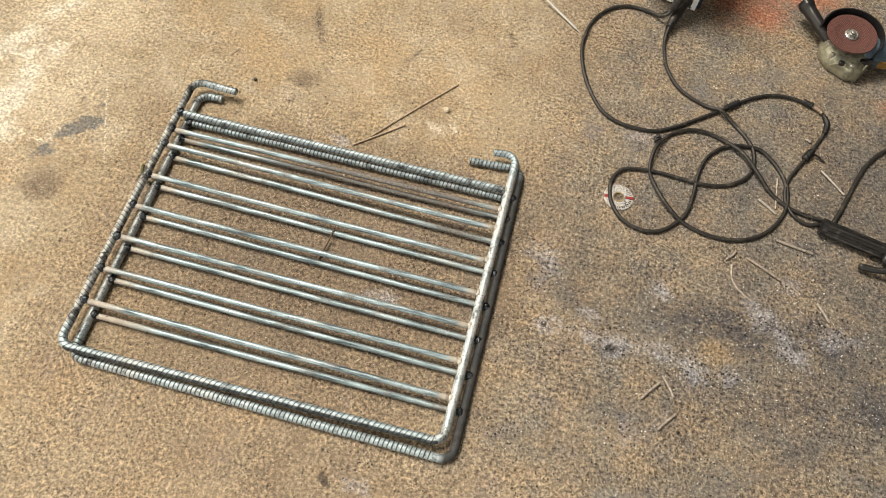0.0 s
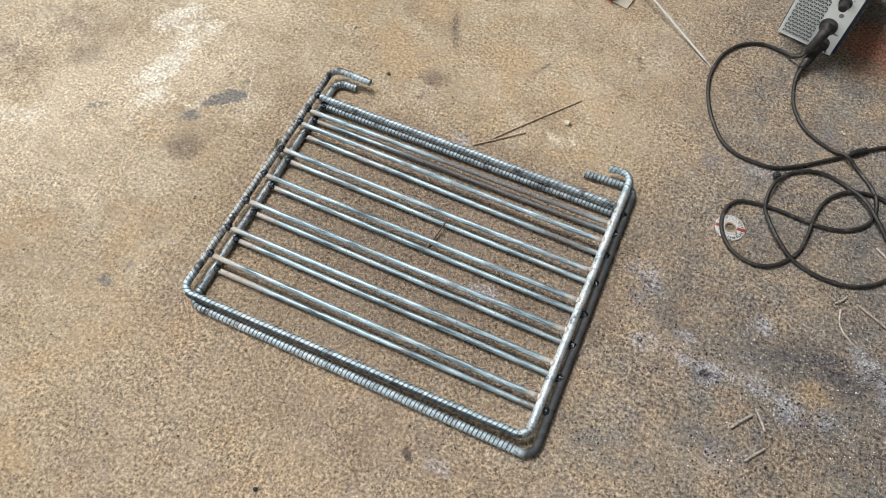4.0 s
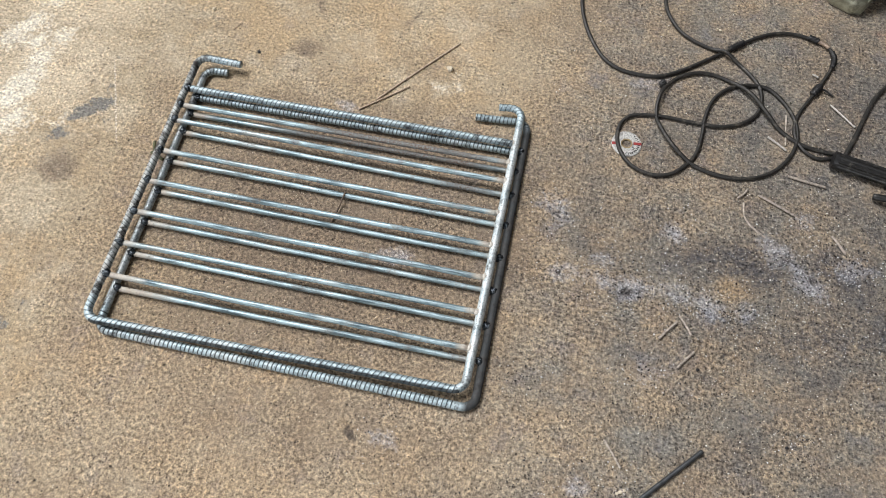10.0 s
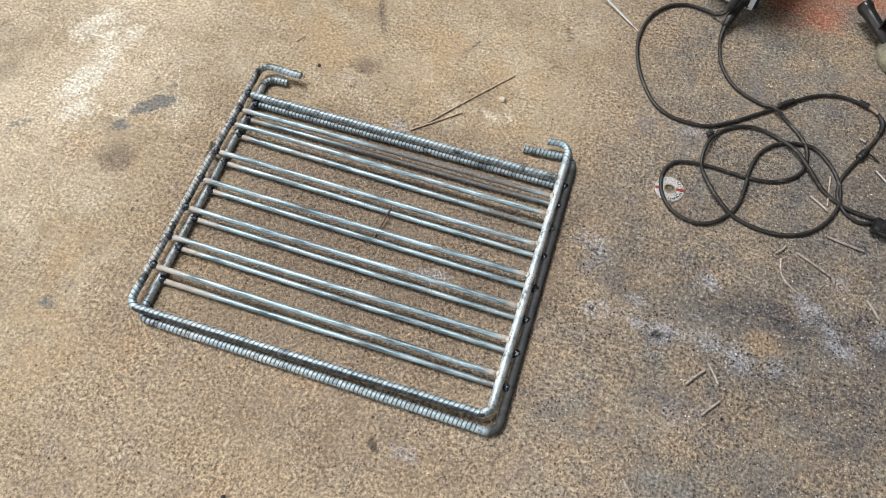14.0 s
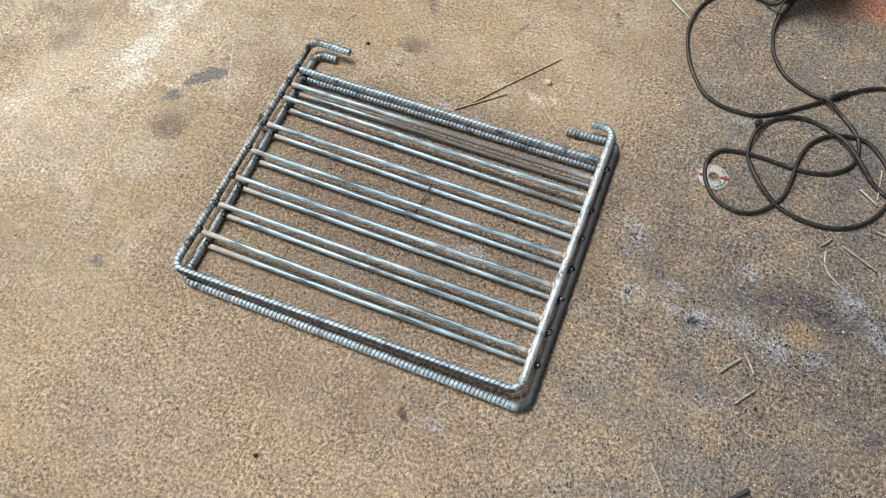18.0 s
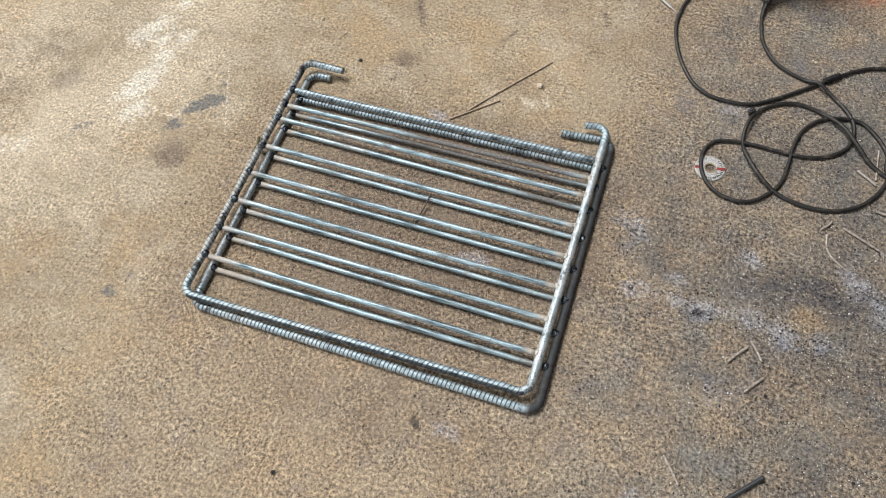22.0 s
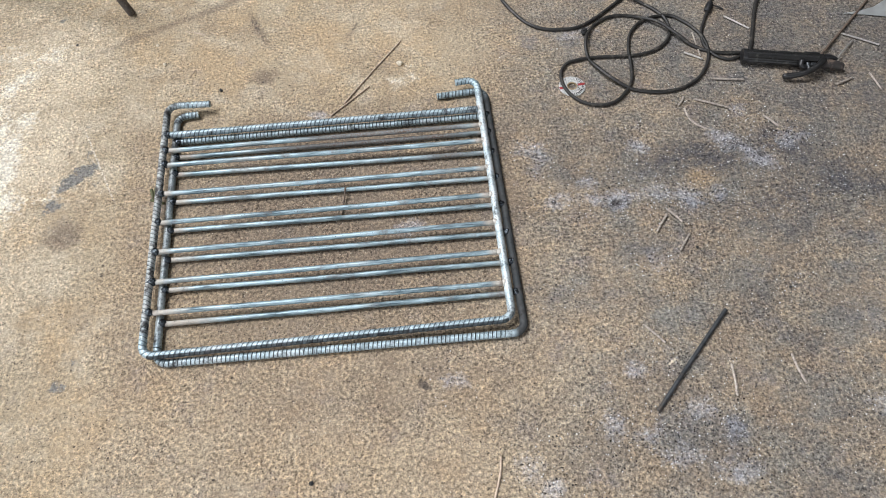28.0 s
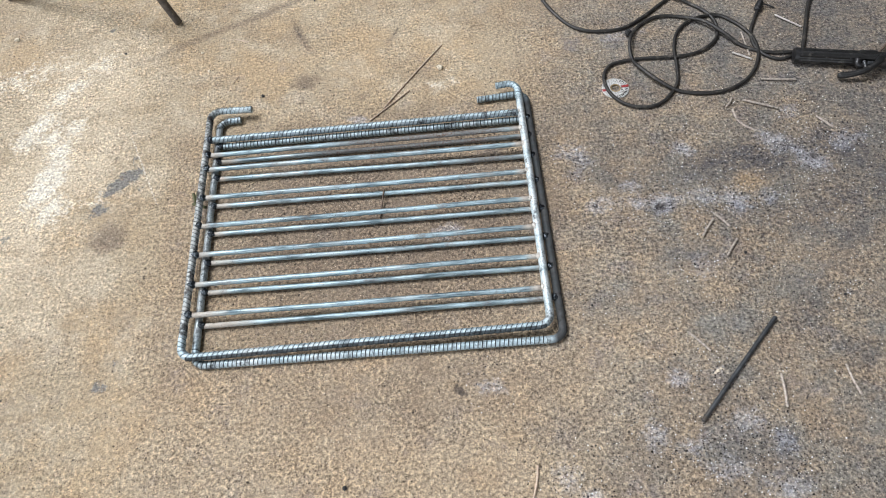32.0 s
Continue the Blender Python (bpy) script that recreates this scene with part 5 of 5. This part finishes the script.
rod("wire_piece", "short dark wire caught between the grate bars", "wire", [(0.340, 0.302, 0.0122), (0.335, 0.275, 0.007), (0.330, 0.246, 0.0018)], 0.0016, RUSTY)
ENDS = [
    ((0.817, -0.034), (0.845, -0.071)), ((0.941, -0.120), (0.934, -0.173)), ((1.043, -0.114), (1.049, -0.166)), ((0.917, 0.186), (0.938, 0.155)),
    ((0.914, 0.174), (0.887, 0.141)), ((0.943, 0.129), (0.918, 0.098)), ((1.170, 0.660), (1.212, 0.617)), ((1.056, 0.565), (1.089, 0.541)),
    ((1.040, 0.438), (1.101, 0.408)), ((1.005, 0.425), (1.022, 0.446)), ((1.091, 0.487), (1.156, 0.476)), ((1.163, 0.380), (1.184, 0.349)),
    ((1.400, 0.579), (1.466, 0.537)), ((1.336, 0.441), (1.375, 0.455)), ((1.414, 0.463), (1.420, 0.416)), ((1.139, 0.726), (1.150, 0.720)),
]
for n, (a, b) in enumerate(ENDS):
    mid = ((a[0] + b[0]) / 2 + 0.0012 * math.sin(n * 2.3), (a[1] + b[1]) / 2 + 0.0012 * math.cos(n * 1.7))
    bright = n in (6, 7, 12, 15)
    rod("electrode_stub", "short bright electrode stub on the floor" if bright else "short burnt brown electrode stub on the floor", "electrode stub", flat(a, mid, b, z=0.0034), (0.0020, 0.0023, 0.0021)[n % 3], BRIGHT if bright else STUB, "electrode stubs", ends=((0.6, 1.15), (1.1, 0.7), (0.9, 0.5))[n % 3], wobble=0.10)
rod("bent_wire", "bent thin grey wire on the stained floor", "wire", flat((1.016, 0.419), (1.017, 0.397), (1.023, 0.381), (1.036, 0.368), (1.052, 0.356)), 0.0018, STUB, "loose wires")
rod("bent_wire", "bent thin pale wire on the floor", "wire", flat((0.549, -0.224), (0.545, -0.245), (0.538, -0.266), (0.528, -0.290)), 0.0020, WIRE, "loose wires")
rod("electrode_stub", "bright electrode stub beneath the looped cable", "electrode stub", [(0.946, 0.590, 0.0018), (0.943, 0.566, 0.0018), (0.940, 0.544, 0.0018)], 0.0016, BRIGHT, "electrode stubs")
rod("electrode_stub", "dark electrode stub beneath the looped cable", "electrode stub", [(1.090, 0.622, 0.0018), (1.089, 0.59, 0.0018), (1.088, 0.553, 0.0018)], 0.0016, STUB, "electrode stubs")
rod("rusty_rod", "brown rusty rod leaning from the electrode holder", "rod", [(1.332, 0.520, 0.008), (1.41, 0.592, 0.004), (1.497, 0.672, 0.0034)], 0.0026, RUSTY, wobble=0.05)
rod("electrode_stub", "thin electrode stub clamped in the holder jaw", "electrode stub", [(1.352, 0.496, 0.012), (1.384, 0.527, 0.010), (1.417, 0.556, 0.004)], 0.0016, BRIGHT, "electrode stubs")

# ---- box of electrodes, open at one end ----
BX = pose(0.447, 0.959, 0, 0, 0, 160.5)
carton = thing("electrode_box", "open red and black card box of welding electrodes", "box", BX)
BL_, BW_, BH_, TH = 0.33, -0.058, 0.040, 0.0012
for name, size, at, mat in (
    ("base", (BL_, 0.058, TH), (BL_ / 2, BW_ / 2, TH / 2), CARD),
    ("side_panel", (BL_, TH, BH_ - 2 * TH), (BL_ / 2, -TH / 2, BH_ / 2), REDCARD),
    ("side_panel", (BL_, TH, BH_ - 2 * TH), (BL_ / 2, BW_ + TH / 2, BH_ / 2), REDCARD),
    ("top_panel", (BL_ - 0.012, 0.058, TH), (BL_ / 2 + 0.006, BW_ / 2, BH_ - TH / 2), BLACKCARD),
):
    part(name, box(*size, at), mat, carton)
PINK = plain("pale_pink_print", (0.62, 0.30, 0.36), 0.45, 0.0, 0.15, 60, 0.05)
part("print_bar", box(0.150, 0.0006, 0.017, (0.110, 0.0004, 0.0285), 0), BLACKCARD, carton, "black printed band")
part("print_bar", box(0.014, 0.0006, 0.024, (0.011, 0.0004, 0.020), 0), plain("bright_red_print", (0.52, 0.02, 0.05), 0.45, 0.0, 0.15, 60, 0.05), carton, "bright red printed patch")
for k in range(3):
    part("print_bar", box(0.0022, 0.0006, 0.011, (0.0065 + k * 0.0042, 0.0010, 0.020), 0), WHITE, carton)
for k in range(6):
    part("print_bar", box(0.0048, 0.0006, 0.0042 + 0.0014 * (k % 2), (0.030 + k * 0.0075, 0.0010, 0.0275), 0), WHITE if k % 3 else PINK, carton)
for k in range(4):
    part("print_bar", box(0.016, 0.0006, 0.0022, (0.040 + k * 0.021, 0.0004, 0.0120 + 0.0012 * (k % 2)), 0), PINK, carton)
part("print_bar", box(0.060, 0.010, 0.0006, (0.06, -0.020, BH_ + 0.0002), 0), REDCARD, carton)
part("print_bar", box(0.030, 0.006, 0.0006, (0.05, -0.040, BH_ + 0.0002), 0), WHITE, carton)
bm = bmesh.new()
fl = [(0, -0.002, 0.0012), (0, -0.056, 0.0012), (-0.030, -0.052, 0.004), (-0.036, -0.006, 0.0012)]
top_ = [bm.verts.new((x, y, z + 0.0012)) for x, y, z in fl]
bot_ = [bm.verts.new((x, y, z)) for x, y, z in fl]
bm.faces.new(top_)
bm.faces.new(bot_[::-1])
for k in range(4):
    bm.faces.new((top_[k], bot_[k], bot_[(k + 1) % 4], top_[(k + 1) % 4]))
bmesh.ops.recalc_face_normals(bm, faces=bm.faces[:])
part("end_flap", bm, CARD, carton, "pale grey card flap folded out")
for k in range(14):
    x0, y0, z0 = 0.006 + 0.004 * (k % 3), -0.007 - 0.0068 * (k % 7), 0.006 + 0.009 * (k // 7)
    v, f = sweep(even(np.array([(x0, y0, z0), (0.30, y0, z0)]), 0.02), 8, lambda s, a: 0.0020)
    add("electrode", mesh_of("electrode", v, f), BLACKCARD, carton)

# ---- worn cutting disc under the cable loop ----
wheel = thing("cutting_disc", "worn silver cutting disc with red stripes beneath the cable", "cutting disc", pose(0.807, 0.502, 0.0, 0, 0, 8))
rev("disc_body", [(0.009, 0.0005), (0.0255, 0.0003), (0.0270, 0.0012), (0.0255, 0.0022), (0.012, 0.0024), (0.009, 0.0022), (0.009, 0.0005)], Matrix.Identity(4), plain("silver_label", (0.46, 0.46, 0.44), 0.5, 0.0, 0.6, 330, 0.3, (0.03, 0.03, 0.03)), "", 40, False, wheel)
rev("bore_ring", [(0.0082, 0.0008), (0.0105, 0.0026), (0.0100, 0.0030), (0.0078, 0.0028), (0.0078, 0.0008), (0.0082, 0.0008)], Matrix.Identity(4), plain("brass_ring", (0.33, 0.25, 0.14), 0.45, 0.5, 0.3), "dull metal ring", 28, False, wheel)
for k in range(17):
    a = radians(-130 + 11 * k)
    bar = part("print_bar", box(0.0042, 0.0016, 0.0003, (0, 0, 0)), BLACKCARD, wheel)
    bar.matrix_basis = pose(0.0215 * math.cos(a), 0.0215 * math.sin(a), 0.00245, 0, 0, math.degrees(a) + 20 * (k % 3 - 1))
for s in (-1, 1):
    part("red_stripe", box(0.014, 0.0055, 0.0004, (s * 0.0195, 0, 0.0025)), plain("faded_red_label", (0.30, 0.035, 0.035), 0.5, 0.0, 0.4, 300, 0.2), wheel, "red label stripe")
    for k in range(4):
        part("print_bar", box(0.0035, 0.0009, 0.0003, (s * (0.011 + 0.002 * (k % 2)), -0.008 - 0.0022 * k, 0.0024)), BLACKCARD, wheel)

# ---- low steel trestle behind the grates ----
LEGPIPE = plain("rusted_pipe", (0.095, 0.082, 0.07), 0.6, 0.3, 0.5, 110, 0.6, (0.24, 0.205, 0.165))
trestle = thing("trestle", "low blackened steel pipe trestle standing on the floor", "trestle")
APEX = Vector((-0.193, 0.865, 0.30))
for foot in (Vector((-0.099, 0.822, 0)), Vector((-0.514, 0.969, 0))):
    d = (APEX - foot).normalized()
    v, f = sweep(even(np.array([tuple(foot + d * 0.002 + Vector((0, 0, 0.002))), tuple(APEX)]), 0.01), 20, lambda s, a: 0.0085)
    add("leg", mesh_of("leg", v, f), LEGPIPE, trestle, "blackened pipe leg")
    k = foot + d * 0.13
    if foot.x > -0.3:
        near_end = k
    else:
        far_end = k
v, f = sweep(even(np.array([tuple(near_end), tuple(far_end)]), 0.02), 4, lambda s, a: 0.008)
add("cross_rail", mesh_of("cross_rail", v, f, False), WOOD, trestle, "flat brown cross rail")

# ---- bits at the far right ----
tin = thing("yellow_case", "flat dark case with a yellow top lying on the floor", "case", pose(1.429, 0.737, 0, 0, 0, 0))
part("case_body", box(0.14, 0.046, 0.011, (0.070, 0.023, 0.0055), 0.0015), plain("brown_edge", (0.075, 0.058, 0.045), 0.5, 0.0, 0.3), tin, "dark brown case edge")
part("border", box(0.132, 0.040, 0.0012, (0.071, 0.0235, 0.0114), 0.0004), plain("pale_border", (0.55, 0.50, 0.36), 0.5, 0.0, 0.15), tin, "pale printed border")
part("yellow_top", box(0.126, 0.034, 0.0010, (0.071, 0.0240, 0.0124), 0.0003), YELLOW, tin, "yellow printed top")
clamp = thing("earth_clamp", "blue-black curved clamp handle on the floor", "clamp")
v, f = sweep(smooth_line([(1.440, 0.850, 0.020), (1.456, 0.822, 0.020), (1.475, 0.800, 0.018), (1.510, 0.788, 0.018)], 0.003), 18, lambda s, a: np.interp(s, [0, 0.01, 0.04, 0.1], [0.010, 0.013, 0.016, 0.015]) * (1 + 0.06 * np.sin(s * 900)) + 0.0007 * np.cos(5 * a))
add("grip", mesh_of("grip", v, f), plain("glossy_black_grip", (0.008, 0.012, 0.017), 0.22, 0.0, 0.4, 40, 0.2), clamp, "blue-black curved grip")
v, f = sweep(smooth_line([(1.440, 0.850, 0.010), (1.425, 0.846, 0.004), (1.404, 0.845, 0.003)], 0.003), 10, lambda s, a: 0.0022)
add("pin", mesh_of("pin", v, f), DARKROD, clamp)
bm = bmesh.new()
out = [(1.429, 0.637), (1.47, 0.628), (1.515, 0.616), (1.60, 0.60), (1.62, 0.70), (1.55, 0.675), (1.50, 0.648), (1.465, 0.640)]
up_ = [bm.verts.new((x, y, 0.0032 + 0.03 * max(0.0, x - 1.47) ** 1.2)) for x, y in out]
dn_ = [bm.verts.new((v.co.x, v.co.y, v.co.z - 0.0009)) for v in up_]
bm.faces.new(up_)
bm.faces.new(dn_[::-1])
for k in range(len(out)):
    n = (k + 1) % len(out)
    bm.faces.new((up_[k], dn_[k], dn_[n], up_[n]))
bmesh.ops.recalc_face_normals(bm, faces=bm.faces[:])
tagged(part("sheet_scrap", bm, plain("galvanised_sheet", (0.55, 0.57, 0.56), 0.4, 0.6, 0.15, 40, 0.1), None), "pointed scrap of pale sheet metal on the floor", "sheet metal")

# ---- small loose bits ----
def stone(name, label, category, x, y, r, material, seed, squash=0.7, group=""):
    bm = bmesh.new()
    bmesh.ops.create_icosphere(bm, subdivisions=3, radius=1.0)
    for v in bm.verts:
        d = 1 + 0.45 * noise.noise(v.co * 1.3 + Vector((seed * 2.7, seed, 0))) + 0.15 * noise.noise(v.co * 4 + Vector((seed, 0, 3)))
        v.co = Vector((x + v.co.x * r * d, y + v.co.y * r * d * 0.85, r * squash * 0.8 + v.co.z * r * d * squash))
    tagged(part(name, bm, material, None, smooth=False), label, category, group)


CHALK = plain("pale_stone", (0.62, 0.55, 0.43), 0.85, 0, 0.2, 200, 0.6)
SLAG = plain("black_slag", (0.010, 0.010, 0.011), 0.55, 0.0, 0.5, 300, 0.6)
stone("pebble", "small pale pebble lying on the floor", "pebble", 0.465, 0.606, 0.0062, CHALK, 1)
for n, (x, y, r) in enumerate(((0.478, 0.600, 0.0018), (0.486, 0.596, 0.0022), (0.489, 0.601, 0.0017), (-0.018, 0.663, 0.0040), (-0.038, 0.721, 0.003), (0.965, 0.804, 0.0026), (0.960, 0.808, 0.0022), (0.848, -0.104, 0.0030), (0.853, -0.101, 0.0024), (0.843, -0.107, 0.0024), (-0.462, 0.821, 0.0055))):
    stone("grit_stone", "tiny pale stone crumb on the floor", "pebble", x, y, r, CHALK, n + 2, group="stone crumbs")
for n, (x, y, r) in enumerate(((0.100, 0.577, 0.0035), (0.261, -0.231, 0.0036), (-0.208, 0.743, 0.0028), (1.085, 0.006, 0.0026), (0.950, 0.102, 0.0026))):
    stone("slag_crumb", "small black crumb of slag on the floor", "slag", x, y, r, SLAG, n + 9, 0.6, "slag crumbs")
leaf = thing("plastic_scrap", "torn yellow-green strip beside the grate frame", "scrap")
GREEN = plain("faded_green_plastic", (0.075, 0.08, 0.03), 0.6, 0, 0.6, 150, 0.2, (0.36, 0.33, 0.2))
for pts in ([(-0.014, 0.322, 0.002), (-0.016, 0.331, 0.007), (-0.018, 0.339, 0.009)], [(-0.008, 0.318, 0.002), (-0.010, 0.328, 0.008), (-0.009, 0.338, 0.012)], [(-0.020, 0.320, 0.002), (-0.006, 0.314, 0.003), (0.006, 0.309, 0.002)]):
    v, f = sweep(smooth_line(pts, 0.002), 6, lambda s, a: 0.0016 + 0.0014 * np.abs(np.cos(a)))
    add("strip", mesh_of("strip", v, f), GREEN, leaf)


tangle = thing("tape_scrap", "small tangled clump of burnt black tape beside the cable", "scrap")
rnd = np.random.default_rng(31)
curl = [(0.862 + 0.0085 * math.cos(2.3 * k) * rnd.uniform(0.4, 1), 0.646 + 0.0075 * math.sin(2.3 * k) * rnd.uniform(0.4, 1), 0.0022 + 0.009 * rnd.random()) for k in range(26)]
v, f = sweep(smooth_line(curl, 0.0012), 7, lambda s, a: 0.0011 + 0.0008 * np.abs(np.cos(a + 40 * s)))
add("strip", mesh_of("strip", v, f), TAPE, tangle)
for n, (a, b) in enumerate((((0.020, 0.756), (0.061, 0.742)), ((0.036, 0.750), (0.058, 0.739)), ((0.035, 0.622), (0.044, 0.638)))):
    mid = ((a[0] + b[0]) / 2 + 0.001, (a[1] + b[1]) / 2 + 0.0014)
    rod("dry_twig", "thin dry brown stalk lying on the floor", "twig", flat(a, mid, b, z=0.0009), 0.0008, WIRE, "dry twigs")


def scatter(name, label, count, seed, place, sizes, material, sides_low=True):
    """Loose crumbs too many to count, as one mesh of small uneven stones."""
    rnd = np.random.default_rng(seed)
    ico = bmesh.new()
    bmesh.ops.create_icosphere(ico, subdivisions=1, radius=1.0)
    base = np.array([v.co[:] for v in ico.verts])
    tri = np.array([[v.index for v in f.verts] for f in ico.faces])
    ico.free()
    verts, faces = [], []
    for n in range(count):
        x, y = place(rnd)
        r = sizes[0] * (sizes[1] / sizes[0]) ** (rnd.random() ** 2)
        p = base * r * (1 + 0.3 * rnd.standard_normal((len(base), 1)).clip(-1, 1)) * [1, rnd.uniform(0.6, 1), rnd.uniform(0.4, 0.9)]
        a = rnd.uniform(0, 6.28)
        p[:, :2] = p[:, :2] @ np.array([[math.cos(a), -math.sin(a)], [math.sin(a), math.cos(a)]])
        p += [x, y, r * 0.35]
        faces.append(tri + len(base) * n)
        verts.append(p)
    me = mesh_of(name, np.vstack(verts).tolist(), np.vstack(faces).tolist(), False)
    tagged(add(name, me, material), label, "grit", kind="stuff")


def clusters(rnd):
    """Spots thick with slag drops, round the ash and soot stains."""
    spots = STAINS["ash"] + STAINS["deep"] + STAINS["ash_near"][3:]
    cx, cy, a, b, _, _ = spots[rnd.integers(len(spots))]
    return cx + rnd.normal(0, a + 0.012), cy + rnd.normal(0, b + 0.012)


def soot_side(rnd):
    while True:
        x, y = rnd.uniform(0.62, 1.65), rnd.uniform(-0.42, 0.95)
        south = math.exp(-(((x - 0.92) / 0.25) ** 2) - ((y + 0.22) / 0.13) ** 2)
        if rnd.random() < 0.12 + 0.5 * south + 0.88 * math.exp(-(((x - 1.08) / 0.28) ** 2) - ((y - 0.22) / 0.22) ** 2):
            return x, y


def everywhere(rnd):
    return rnd.uniform(-0.75, 1.6), rnd.uniform(-0.45, 1.2)


def random_grey(name, dark, light, rough=0.6, metal=0.0):
    m = Mat(name, rough=rough, metal=metal)
    g = m.t.nodes.new("ShaderNodeNewGeometry")
    return m.set(color=m.mix(g.outputs["Random Per Island"], dark, light))


scatter("slag_grit", "dark grit and slag drops strewn over the floor", 6500, 5, soot_side, (0.0006, 0.0018), random_grey("slag_drops", (0.008, 0.008, 0.009), (0.045, 0.038, 0.032), 0.3, 0.0))
scatter("slag_drops", "black slag drops crowded round the ash stains", 3200, 11, clusters, (0.0006, 0.0018), random_grey("black_drops", (0.006, 0.006, 0.008), (0.03, 0.03, 0.034), 0.25, 0.0))
scatter("pale_grit", "pale grit strewn over the stained floor", 1700, 6, soot_side, (0.0006, 0.0016), random_grey("pale_drops", (0.35, 0.33, 0.30), (0.80, 0.79, 0.75), 0.6))
scatter("white_spatter", "white spatter crumbs in the ash stains", 1500, 12, clusters, (0.0005, 0.0014), random_grey("white_drops", (0.45, 0.47, 0.50), (0.85, 0.86, 0.88), 0.6))
scatter("sand_grit", "brown and pale sand grains loose on the floor", 3600, 7, everywhere, (0.0005, 0.0014), random_grey("sand_grains", (0.03, 0.022, 0.016), (0.66, 0.56, 0.42), 0.8))
